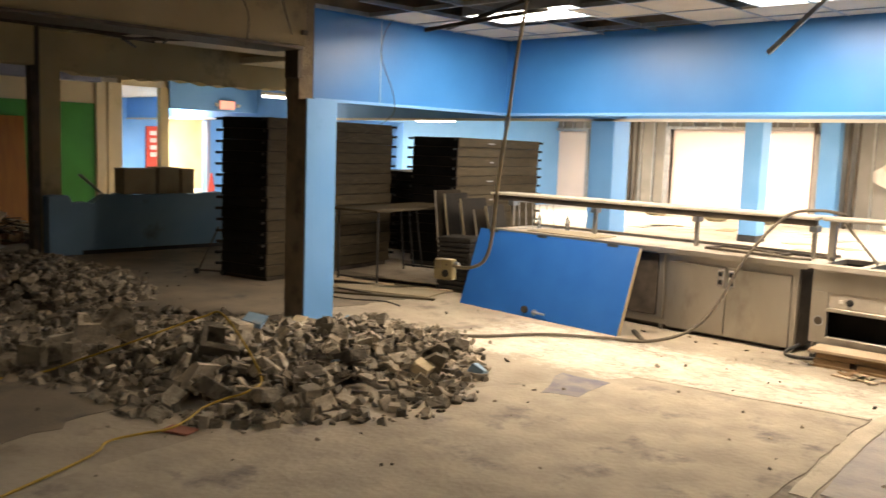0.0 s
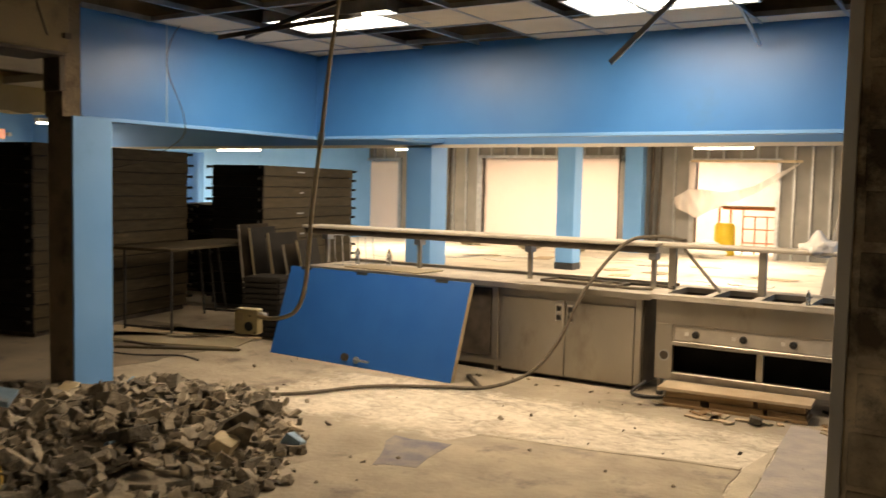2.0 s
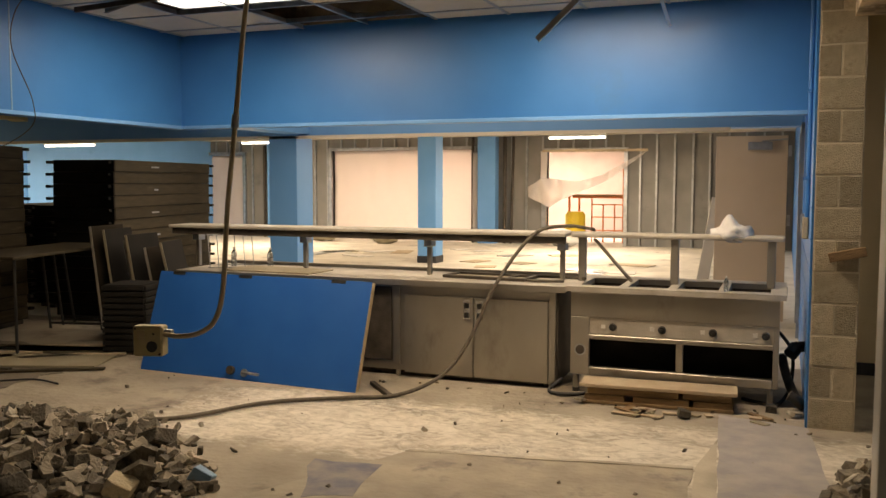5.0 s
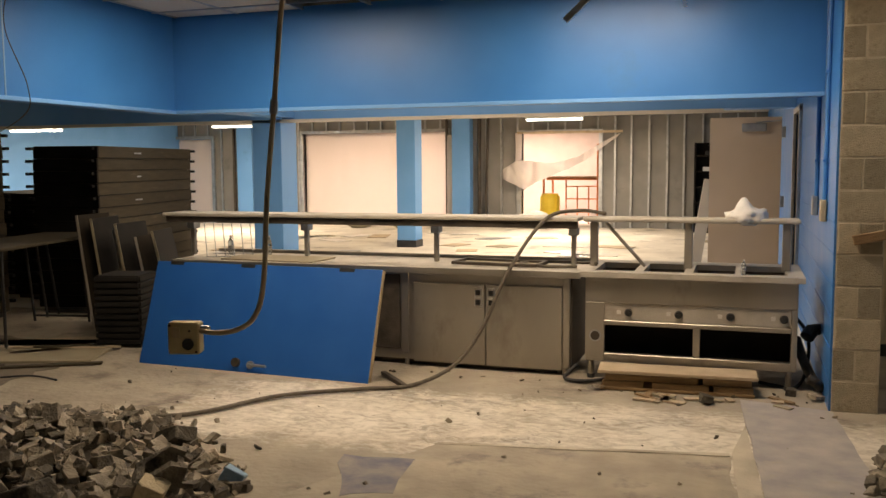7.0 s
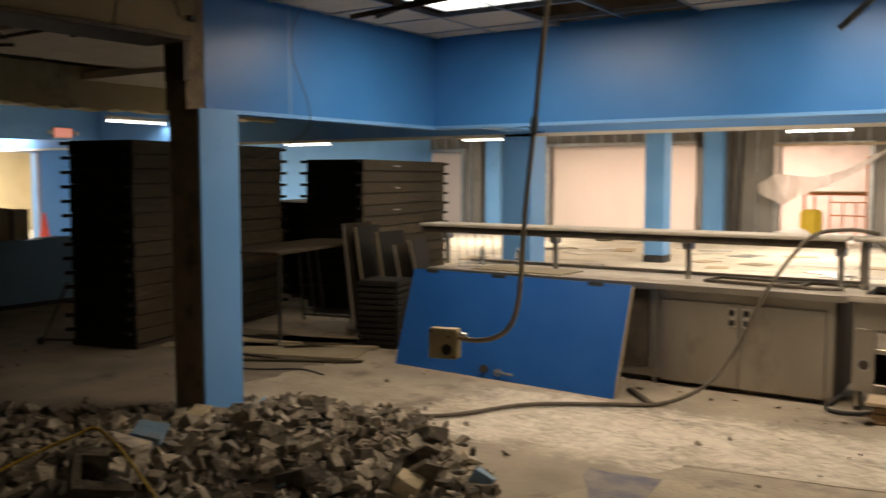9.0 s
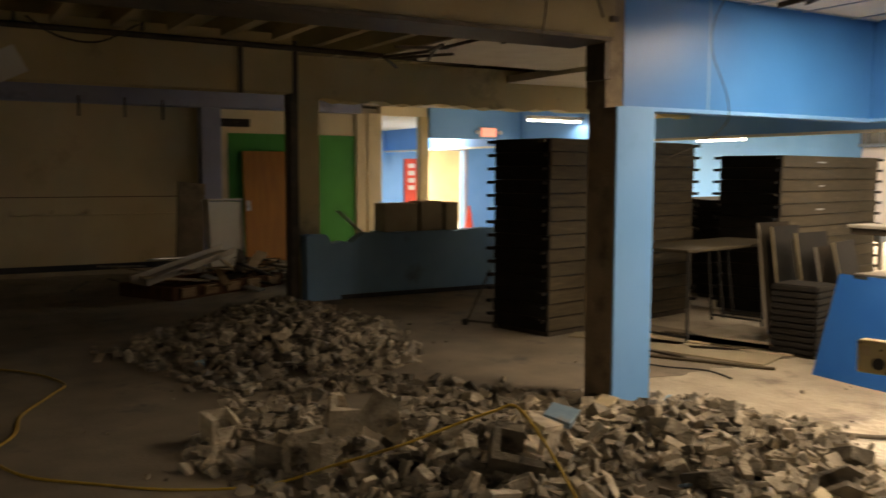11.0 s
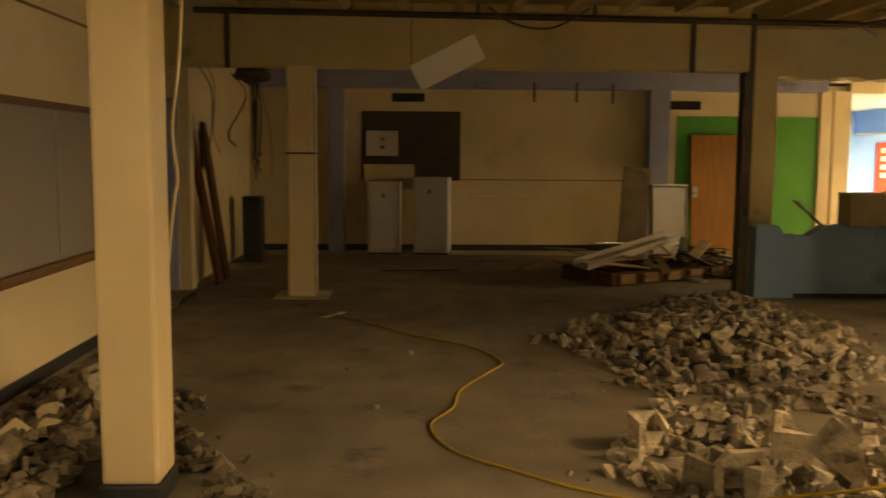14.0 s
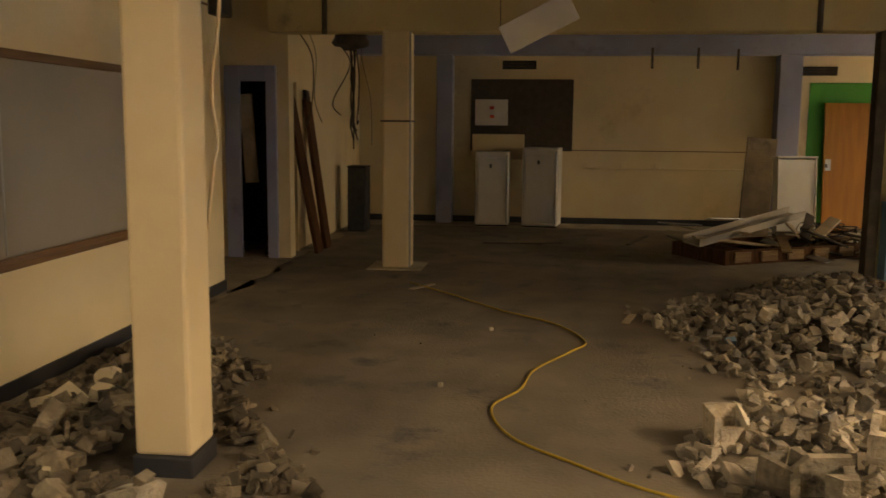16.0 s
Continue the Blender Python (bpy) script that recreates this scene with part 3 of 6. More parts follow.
d = setting("door_frame_lobby", boxes((-21.522, -21.459, 13.70, 13.80, 0, 2.32), (-21.522, -21.459, 15.07, 15.17, 0, 2.32), (-21.522, -21.459, 13.80, 15.07, 2.25, 2.32)), LAV, "painted steel frame of the lobby doorway", "door frame")
setting("wall_outer_room", boxes((-25.742, -25.531, 10.508, 17.942, 0, 2.75), (-25.742, -21.733, 10.508, 10.721, 0, 2.75), (-25.742, -21.733, 17.73, 17.942, 0, 2.75)), CREAM, "sunny cream wall of the outer room", "wall")
bm = boxes((-21.511, -21.448, 13.13, 13.55, 0.3, 2.0), bev=0.01)
s = thing("red_wall_sign", bm, RED, "tall red sign with white characters on the lobby wall", "sign")
for z in (1.15, 1.35, 1.55, 1.75):
    part("character_bar", boxes((-21.446, -21.44, 13.24, 13.44, z, z + 0.12)), WHITE, s)
thing("orange_cone", rod(rod(bmesh.new(), (-20.7, 14.75, 0.0), (-20.7, 14.75, 0.03), 0.19, 4), (-20.7, 14.75, 0.03), (-20.7, 14.75, 0.72), 0.13, 14, 0.03), RED, "orange red traffic cone in the lobby doorway", "cone")

# classroom far wall and its trim
yj, yk = 8.86, 9.40
wall = setting("wall_far", boxes((FX - 0.2, FX, -1.2, yj, 0, DECKZ), (FX - 0.2, FX, yk, 10.45, 2.72, DECKZ)), CREAM, "old cream painted wall with marks and stains", "wall")
part("door_jamb", boxes((FX - 0.25, FX + 0.06, yj, yj + 0.2, 0, 2.75), (FX - 0.25, FX + 0.04, yj + 0.25, yk, 0, 2.75), bev=0.006), CREAM, wall, "cream door jamb")
part("slim_post", boxes((FX - 0.1, FX + 0.05, 10.24, 10.428, 0, 2.72), bev=0.006), BEAMC, wall)
part("baseboard", boxes((FX, FX + 0.02, -0.8, yj, 0, 0.1)), BASE, wall, "black vinyl baseboard")
g0, g1 = 6.40, 8.84
part("green_panel", boxes((FX, FX + 0.015, g0, g1, 0.1, 2.31)), GREEN, wall, "bright green painted panel")
for a, b in ((0.50, 0.76), (5.86, 6.20)):
    p = setting("pilaster_far", boxes((FX + 0.002, FX + 0.3, a, b, 0, 2.72), bev=0.01), LAV, "lavender grey painted pilaster", "column")
setting("beam_far", boxes((FX + 0.002, FX + 0.32, -0.8, 8.85, 2.722, 3.03), bev=0.008), LAV, "lavender grey beam along the far wall", "beam")
for a, b, zv in ((1.55, 2.10, 2.51), (6.27, 6.80, 2.42)):
    v = thing("wall_vent", boxes((FX + 0.002, FX + 0.02, a, b, zv, zv + 0.14), bev=0.003), DARK, "dark slotted vent high on the cream wall", "vent", group="wall vents")
    for k in range(5):
        z = zv + 0.016 + k * 0.024
        part("slat", boxes((FX + 0.02, FX + 0.03, a + 0.01, b - 0.01, z, z + 0.008)), DARKSTEEL, v)

# beam line of the classroom
BX = -10.45
bm = bmesh.new()
box(bm, BX - 0.15, BX + 0.15, -0.8, 5.71, 2.59, DECKZ - 0.15, bev=0.012)
setting("beam_class", bm, BEAMC, "dingy cream beam across the classroom", "beam")
def ragged(x0, x1, y0, y1, z0, z1, amp, seed, top=False, notch=None):
    """A slab whose lower or upper edge is broken off unevenly."""
    rng = random.Random(seed)
    ys = [y0]
    while ys[-1] < y1:
        ys.append(min(y1, ys[-1] + rng.uniform(0.04, 0.2)))
    line = [(y, rng.uniform(0, amp) + (notch[2] if notch and notch[0] < y < notch[1] else 0)) for y in ys]
    b = bmesh.new()
    rings = []
    for x in (x0, x1):
        rings.append([(b.verts.new((x, y, z0 if top else z0 + h)), b.verts.new((x, y, z1 - h if top else z1))) for y, h in line])
    for k in range(len(line) - 1):
        for r in rings:
            b.faces.new((r[k][0], r[k + 1][0], r[k + 1][1], r[k][1]))
        for e in (0, 1):
            b.faces.new((rings[0][k][e], rings[0][k + 1][e], rings[1][k + 1][e], rings[1][k][e]))
    for k in (0, -1):
        b.faces.new((rings[0][k][0], rings[0][k][1], rings[1][k][1], rings[1][k][0]))
    return b


setting("beam_ragged", ragged(BX - 0.3, BX, 5.836, 14, 2.51, 3.08, 0.05, 3), BEAMC, "cream beam with a ragged broken lower edge", "beam")
c = setting("column_class", boxes((-10.54, -10.22, 0.49, 0.80, 0, 2.6), bev=0.03), COLCREAM, "cream painted column with a dark tie band", "column")
part("tie_band", boxes((-10.552, -10.208, 0.478, 0.812, 1.62, 1.64), bev=0.004), DARKSTEEL, c)
part("edge_strip", boxes((-10.225, -10.21, 0.795, 0.815, 0.02, 2.59)), GALV, c)
part("plinth", boxes((-10.69, -10.07, 0.34, 0.95, 0, 0.012), bev=0.004), DUST, c)
setting("column_broken", boxes((-10.8, -10.47, 5.835, 6.12, 0, 2.56), bev=0.01), BEAMC, "dingy cream column at the broken low wall", "column")
setting("post_dark", boxes((-10.62, -10.44, 5.715, 5.83, 0, DECKZ - 0.2), bev=0.006), DARKSTEEL, "dark rusty steel post", "post")

lw = setting("wall_low", ragged(-10.42, -10.22, 5.84, 10.2, 0, 0.86, 0.035, 8, True, (6.12, 6.58, 0.11)), SLATE, "broken low wall painted dull blue grey", "wall")
part("baseboard", boxes((-10.22, -10.205, 6.3, 10.2, 0.0, 0.06)), BASE, lw)

# board wall on the other side of the classroom
LY = -0.75
wall = setting("wall_board", boxes((-8.66, 8, LY - 0.2, LY, 0, DECKZ)), CREAM, "cream wall with a long grey chalkboard", "wall")
part("baseboard", boxes((-8.66, 8, LY, LY + 0.015, 0, 0.1)), BASE, wall, "black vinyl baseboard")
part("base_shadow_gap", boxes((-8.67, -8.66, LY - 0.2, LY + 0.015, 0, 0.1)), BASE, wall)
cb = thing("chalkboard", boxes((-7.9, 2.5, LY + 0.002, LY + 0.02, 0.81, 1.93)), CHALK, "long dusty grey chalkboard on the cream wall", "chalkboard")
part("top_rail", boxes((-7.95, 2.5, LY + 0.002, LY + 0.035, 1.93, 1.985), bev=0.004), RAIL, cb, "brown wooden top rail")
part("chalk_tray", boxes((-7.95, 2.5, LY + 0.002, LY + 0.09, 0.755, 0.81), (-7.95, 2.5, LY + 0.08, LY + 0.095, 0.79, 0.83), bev=0.004), RAIL, cb, "brown wooden chalk tray")
for x in (-6.9, -5.2, -3.2):
    part("board_joint", boxes((x, x + 0.012, LY + 0.02, LY + 0.024, 0.83, 1.92)), GALV, cb)
part("upper_trim", boxes((-8.66, 2.5, LY + 0.002, LY + 0.012, 2.62, 2.64)), RAIL, cb)
setting("wall_alcove", boxes((-8.86, -8.66, -2.4, LY - 0.2, 0, DECKZ), (-10.9, -8.86, -2.4, -2.2, 0, DECKZ)), CREAM, "cream alcove walls beside the side door", "wall")
setting("wall_side_door", boxes((-11.0, -10.8, -2.2, -1.42, 0, DECKZ), (-11.0, -10.8, -0.90, -0.72, 0, DECKZ), (-11.0, -10.8, -1.42, -0.90, 2.2, DECKZ)), CREAM, "cream wall round a narrow side door", "wall")
setting("door_frame_side", boxes((-10.799, -10.74, -1.48, -1.30, 0, 2.26), (-10.799, -10.74, -0.98, -0.86, 0, 2.26), (-10.799, -10.74, -1.30, -0.98, 2.08, 2.26), bev=0.005), LAV, "lavender grey steel door frame", "door frame")
# Closet walls are coloured black to stand for its unlit inside.
setting("closet", boxes((-12.4, -12.2, -2.2, -1.02, 0, 2.6), (-12.4, -11.0, -2.3, -2.2, 0, 2.6), (-12.4, -11.0, -1.1, -1.02, 0, 2.6), (-12.4, -11.0, -2.3, -1.02, 2.6, 2.7)), DARK, "closet painted black as shade behind the side door", "wall")
thing("hanging_board", boxes((-11.1, -11.07, -1.30, -1.14, 0.95, 2.02), bev=0.004), PLY, "pale board hanging in the dark closet", "board").rotation_euler = (0.06, 0, 0)
setting("wall_far_side", boxes((FX, -11.001, -1.0, -0.83, 0, DECKZ)), CREAM, "cream wall running to the far corner", "wall")
for x0, x1 in ((-11.45, -11.38),):
    setting("door_trim", boxes((x0, x1, -0.83, -0.79, 0, 2.1), bev=0.004), CREAM, "cream painted trim on the side wall", "trim")

# near column
c = setting("column_near", boxes((-4.47, -4.19, 0.476, 0.74, 0.1, DECKZ), bev=0.02), COLCREAM, "cream painted square column with chipped corners", "column")
part("baseboard", boxes((-4.48, -4.18, 0.466, 0.75, 0.0, 0.1), bev=0.01), BASE, c, "black vinyl base round the column")

# ceilings
bm = boxes((-30, 8, -7, 30, DECKZ, DECKZ + 0.15))
x = -14.4
y = -0.75
while y < 8.4:
    box(bm, -14.6, -4.85, y, y + 0.11, 3.22, DECKZ)
    y += 0.62
for yy in np.arange(0.2, 8.6, 1.25):
    box(bm, -4.4, 6, float(yy), float(yy) + 0.07, 3.18, DECKZ)
setting("ceiling_deck", bm, DECKC, "dingy ribbed ceiling deck with exposed joists", "ceiling")
# Dark sheet hung below the deck paints the plenum's shade.
setting("ceiling_plenum", boxes((-4.44, 3.5, 1.2, 8.65, 3.40, 3.44)), DECK, "dark sheet painted as plenum shade above the missing ceiling tiles", "ceiling")
setting("wall_behind", boxes((7.8, 8, -7, 32, 0, DECKZ), (-30, 8, -7, -6.8, 0, DECKZ), (-30, 8, 30, 30.2, 0, DECKZ), (-30.2, -30, -7, 30, 0, DECKZ)), CREAM, "plain outer walls", "wall")

CZ = 2.885
tiles, tees = bmesh.new(), bmesh.new()
rows = (5.93, 6.54, 7.15, 7.76, 8.37)
missing = {(i, 0) for i in range(-1, 9)} | {(i, 1) for i in range(1, 9)} | {(1, 2), (2, 2), (5, 2), (6, 2), (7, 2), (8, 2), (2, 3), (3, 3), (7, 3), (8, 3), (2, 4), (3, 4)}
for i in range(-1, 9):
    for j, y in enumerate(rows):
        xa, ya, yb = -4.49 + 0.61 * i, y, min(y + 0.61, 8.655)
        xb = min(xa + 0.61, 0.79)
        xa = max(xa, -4.535)
        if (i, j) in missing or xb - xa < 0.05 or (i == -1 and j == 0):
            continue
        if i in (5, 6) and j == 3:
            ya = 7.9
        box(tiles, xa + 0.012, xb - 0.012, ya + 0.012, yb - 0.012, CZ + 0.002, CZ + 0.018)
for i in range(0, 9):
    x = -4.49 + 0.61 * i
    box(tees, x - 0.012, x + 0.012, 5.9 if i not in (3, 6) else 7.1, 8.655, CZ - 0.004, CZ + 0.001)
    box(tees, x - 0.0015, x + 0.0015, 5.9 if i not in (3, 6) else 7.1, 8.655, CZ + 0.001, CZ + 0.035)
for y in rows[1:]:
    box(tees, -4.535, 0.79, y - 0.012, y + 0.012, CZ - 0.0055, CZ - 0.0045)
    box(tees, -4.535, 0.79, y - 0.0015, y + 0.0015, CZ - 0.004, CZ + 0.034)
setting("ceiling_tiles", tiles, TILE, "cream ceiling tiles, many of them missing", "ceiling")
setting("ceiling_grid", tees, GALV, "bent metal grid of the hung ceiling", "ceiling")
bm = boxes((-9.3, -6.4, 6.4, 10.4, 2.96, 2.98))
setting("ceiling_remnant", bm, TILE, "remaining white ceiling patch over the stacks", "ceiling")
bm = bmesh.new()
rng = random.Random(5)
for k in range(9):
    a = Vector((rng.uniform(-9.2, -6.6), rng.uniform(6.1, 6.7), rng.uniform(2.85, 2.96)))
    d = Vector((rng.uniform(-0.7, 0.7), rng.uniform(-0.3, 0.3), rng.uniform(-0.05, 0.05)))
    box(bm, -0.4, 0.4, -0.012, 0.012, -0.015, 0.015, Matrix.Translation(a) @ d.to_track_quat("X", "Z").to_matrix().to_4x4())
setting("ceiling_torn_grid", bm, DARKSTEEL, "torn dark ceiling grid hanging from the deck", "ceiling")


# ---------------------------------------------------------------- serving room things
def troffer(x, y):
    t = thing("ceiling_light", boxes((-0.61, 0.61, -0.305, -0.285, 0, 0.09), (-0.61, 0.61, 0.285, 0.305, 0, 0.09), (-0.61, -0.59, -0.285, 0.285, 0, 0.09),
                                     (0.59, 0.61, -0.285, 0.285, 0, 0.09)), GALV, "lit fluorescent troffer in the broken ceiling grid", "ceiling light", pose(x, y, CZ + 0.001), "serving room lights")
    part("housing", boxes((-0.59, 0.59, -0.285, 0.285, 0.075, 0.09)), GALV, t)
    part("diffuser", boxes((-0.588, 0.588, -0.283, 0.283, 0.012, 0.02)), LIGHT, t, "glowing white diffuser")
    for sx in (-0.55, 0.55):
        for sy in (-0.25, 0.25):
            part("hanger_wire", rod(bmesh.new(), (sx, sy, 0.09), (sx, sy, 0.512), 0.002, 4), DARKSTEEL, t)


troffer(-3.10, 7.30)
troffer(-0.66, 7.59)
# Unseen fixture, added only to go with the fill lamp behind the walker.
troffer(-0.6, 0.5)
# Matching unseen fixture, added above the side room's fill lamp.
troffer(2.7, 7.3)

for a, b, lab in (((-0.76, 7.03, 2.40), (-0.24, 7.05, 2.88), "loose ceiling tee hanging down"), ((-3.95, 6.75, 2.73), (-2.75, 7.05, 2.87), "dark bent tee under the light"),
                  ((-4.0, 7.1, 2.79), (-2.6, 6.6, 2.87), "dark crossed tee under the light"), ((-0.22, 8.0, 2.88), (-0.2, 8.55, 2.70), "short tee bent down from the grid")):
    a, b = Vector(a), Vector(b)
    q = Matrix.Translation((a + b) / 2) @ (b - a).to_track_quat("X", "Z").to_matrix().to_4x4()
    L = (b - a).length / 2
    bm = bmesh.new()
    box(bm, -L, L, -0.012, 0.012, 0.0, 0.004)
    box(bm, -L, L, -0.002, 0.002, 0.004, 0.036)
    thing("ceiling_tee", bm, GALV if "loose" in lab or "short" in lab else DARKSTEEL, lab + " from the hung ceiling", "ceiling grid", q, "loose tees")

# hanging outlet box on its conduit
bx, by, bz = -2.10, 5.20, 0.85
c = thing("hanging_outlet", tube([(bx + 0.06, by, bz + 0.035), (-1.95, 5.21, 0.876), (-1.85, 5.225, 0.895), (-1.775, 5.24, 0.955), (-1.735, 5.25, 1.10), (-1.725, 5.28, 1.46), (-1.705, 5.32, 1.83),
                                  (-1.672, 5.36, 2.31), (-1.60, 5.40, 2.86), (-1.50, 5.44, 3.41)], 0.0115, 10, 10), PIPE,
          "tan conduit hanging from the ceiling with an outlet box", "conduit")
m = pose(bx, by, bz, 0, 0, 14)
ob = part("outlet_box", boxes((-0.07, 0.07, -0.035, 0.035, -0.07, 0.07), bev=0.007), BRASS, c, "yellowed square outlet box", m)
part("socket", rod(bmesh.new(), (0.022, -0.035, -0.024), (0.022, -0.040, -0.024), 0.026, 16), BLACK, ob, "dark round socket")
part("switch_plate", boxes((-0.05, -0.012, -0.0395, -0.035, 0.006, 0.05), bev=0.001), PIPE, ob)
for sx, sz in ((-0.058, 0.058), (0.058, -0.058), (0.03, 0.035)):
    part("screw", rod(bmesh.new(), (sx, -0.035, sz), (sx, -0.038, sz), 0.006, 8), DARKSTEEL, ob)
part("coupling", rod(bmesh.new(), (0.07, 0.0, 0.035), (0.105, 0.0, 0.033), 0.02, 12), GALV, ob)
part("coupling", rod(bmesh.new(), (-1.7055, 5.319, 1.82), (-1.702, 5.323, 1.88), 0.018, 12), GALV, c)

thing("loose_cable", tube([(-4.42, 6.85, 2.97), (-4.46, 6.72, 2.75), (-4.45, 6.68, 2.5), (-4.42, 6.82, 2.15), (-4.5, 6.85, 1.95), (-4.75, 6.6, 1.75), (-5.1, 6.3, 1.66)], 0.0035, 6), DARKSTEEL,
      "thin grey cable hanging from the blue bulkhead", "cable")
thing("loose_cable", tube([(-4.05, 5.2, 3.40), (-4.1, 5.25, 2.9), (-4.02, 5.3, 2.55)], 0.006, 6), DARKSTEEL, "thin dark cable hanging from the deck", "cable")
thing("loose_cable", tube([(-4.25, 4.8, 3.42), (-4.3, 4.9, 3.0), (-4.2, 5.0, 2.7), (-4.3, 5.05, 2.45)], 0.005, 6), DARKSTEEL, "thin dark cable beside the cream beam", "cable")
p = thing("ceiling_pipe", rod(bmesh.new(), (-4.4, 6.6, 3.2), (3.0, 6.9, 3.2), 0.035, 12), DARKSTEEL, "dark pipe in the open plenum", "pipe")
for x in (-3.2, -1.0, 1.2):
    part("hanger", boxes((x - 0.01, x + 0.01, 6.6 + (x + 4.4) * 0.04, 6.62 + (x + 4.4) * 0.04, 3.2, 3.40)), DARKSTEEL, p)

# stainless cabinet run
FY = 8.45
cab = thing("steel_cabinet", boxes((-4.40, -0.992, FY + 0.02, FY + 0.66, 0.05, 0.755)), STEEL, "long stainless serving cabinet, dusty and stained", "cabinet")
part("end_panel", boxes((-0.991, -0.975, FY + 0.015, FY + 0.665, 0.05, 0.757), bev=0.003), DARKSTEEL, cab)
# Closed panels in a dark colour stand for shade inside open bays.
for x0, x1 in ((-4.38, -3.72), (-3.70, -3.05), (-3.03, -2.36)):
    part("front_panel", boxes((x0, x1, FY + 0.004, FY + 0.019, 0.13, 0.73), bev=0.003), DARKSTEEL, cab, "dark panel painted as the shade of an open bay")
part("frame_post", boxes((-2.345, -2.285, FY, FY + 0.019, 0.10, 0.755), bev=0.003), STEEL, cab)
for x0, x1, hx in ((-2.24, -1.655, -1.705), (-1.645, -1.05, -1.60)):
    d = part("cabinet_door", boxes((x0, x1, FY - 0.006, FY + 0.018, 0.04, 0.675), bev=0.004), STEEL, cab, "stainless cabinet door")
    h = part("recessed_pull", boxes((hx - 0.03, hx + 0.03, FY - 0.014, FY - 0.0065, 0.50, 0.65), bev=0.004), CHROME, d, "chrome recessed pull")
    for zz in (0.515, 0.59):
        part("pull_slot", boxes((hx - 0.019, hx + 0.019, FY - 0.0165, FY - 0.0145, zz, zz + 0.04)), DARK, h)
part("frame_post", boxes((-1.045, -0.992, FY, FY + 0.019, 0.06, 0.755), bev=0.003), STEEL, cab)
part("toe_board", boxes((-4.35, -1.1, FY + 0.07, FY + 0.09, 0.0, 0.049)), DARKSTEEL, cab, "dark recessed toe board")
for x in (-1.03, -2.31, -4.2):
    part("leg", rod(bmesh.new(), (x, FY + 0.03, 0), (x, FY + 0.03, 0.05), 0.02, 10), STEEL, cab)
ctop = thing("counter_top", boxes((-4.44, -0.905, FY - 0.044, FY + 0.70, 0.757, 0.80), bev=0.004), STEELD, "dusty stainless counter top with a turned edge", "counter")
part("back_lip", boxes((-4.44, -0.905, FY + 0.67, FY + 0.70, 0.801, 0.83), bev=0.003), STEELD, ctop)
part("turned_edge", boxes((-4.44, -0.905, FY - 0.05, FY - 0.0445, 0.75, 0.799), bev=0.002), STEEL, ctop)
t = thing("serving_tray", boxes((-0.36, 0.36, -0.15, -0.12, 0, 0.025), (-0.36, 0.36, 0.12, 0.15, 0, 0.025), (-0.36, -0.33, -0.12, 0.12, 0, 0.025), (0.33, 0.36, -0.12, 0.12, 0, 0.025), bev=0.004),
          DARKSTEEL, "dark rectangular tray lying on the counter", "tray", pose(-1.62, FY + 0.32, 0.801, 0, 0, -6))
part("glass_panel", boxes((-0.33, 0.33, -0.12, 0.12, 0.002, 0.006)), CARD, t)
t = thing("cable_coil", tube([(-0.85 + 0.0, 8.75, 0.83), (-0.9, 8.9, 0.815), (-1.3, 8.95, 0.812), (-1.45, 8.75, 0.812), (-1.2, 8.6, 0.812), (-0.98, 8.66, 0.812)], 0.012, 8), HOSE, "loop of grey flexible conduit on the counter", "cable")

# steam table
sx0, sx1 = -0.885, 0.61
st = thing("steam_table", boxes((sx0 + 0.02, sx1 - 0.02, FY + 0.02, FY + 0.06, 0.57, 0.765), (sx0 + 0.02, sx0 + 0.04, FY + 0.06, FY + 0.78, 0.13, 0.765), (sx1 - 0.04, sx1 - 0.02, FY + 0.06, FY + 0.78, 0.13, 0.765),
                                (sx0 + 0.04, sx1 - 0.04, FY + 0.74, FY + 0.78, 0.13, 0.765), (sx0 + 0.04, sx1 - 0.04, FY + 0.06, FY + 0.74, 0.13, 0.15)), STEEL,
           "stainless steam table with four empty wells", "steam table")
part("left_panel", boxes((sx0 + 0.01, -0.735, FY, FY + 0.05, 0.135, 0.574), bev=0.003), STEEL, st)
part("right_panel", boxes((0.56, sx1 - 0.01, FY, FY + 0.05, 0.135, 0.574), bev=0.003), STEEL, st)
part("apron", boxes((sx0 + 0.01, sx1 - 0.01, FY, FY + 0.019, 0.575, 0.765), bev=0.003), STEEL, st)
ctl = part("control_panel", boxes((-0.735, 0.56, FY + 0.012, FY + 0.05, 0.445, 0.574), bev=0.003), STEELD, st, "control strip with four knobs")
for k in range(4):
    x = -0.56 + k * 0.357
    part("knob", rod(rod(bmesh.new(), (x, FY + 0.012, 0.505), (x, FY - 0.012, 0.505), 0.03, 16, 0.024), (x, FY - 0.012, 0.505), (x, FY - 0.02, 0.505), 0.012, 12), BLACK, ctl, "black control knob")
    part("indicator", boxes((x - 0.085, x - 0.055, FY + 0.006, FY + 0.0115, 0.492, 0.52)), WHITE, ctl)
part("lip_rail", boxes((-0.735, 0.56, FY - 0.012, FY + 0.05, 0.41, 0.444), bev=0.004), STEEL, st)
part("shelf_divider", boxes((-0.10, -0.05, FY + 0.005, FY + 0.05, 0.196, 0.409), bev=0.003), STEEL, st)
part("bottom_rail", boxes((-0.735, 0.56, FY + 0.0, FY + 0.05, 0.135, 0.195), bev=0.003), STEEL, st)
# Black sheet across the body, painted shade behind the open bays.
part("interior_shade", boxes((-0.84, 0.57, FY + 0.30, FY + 0.32, 0.151, 0.56)), DARK, st)
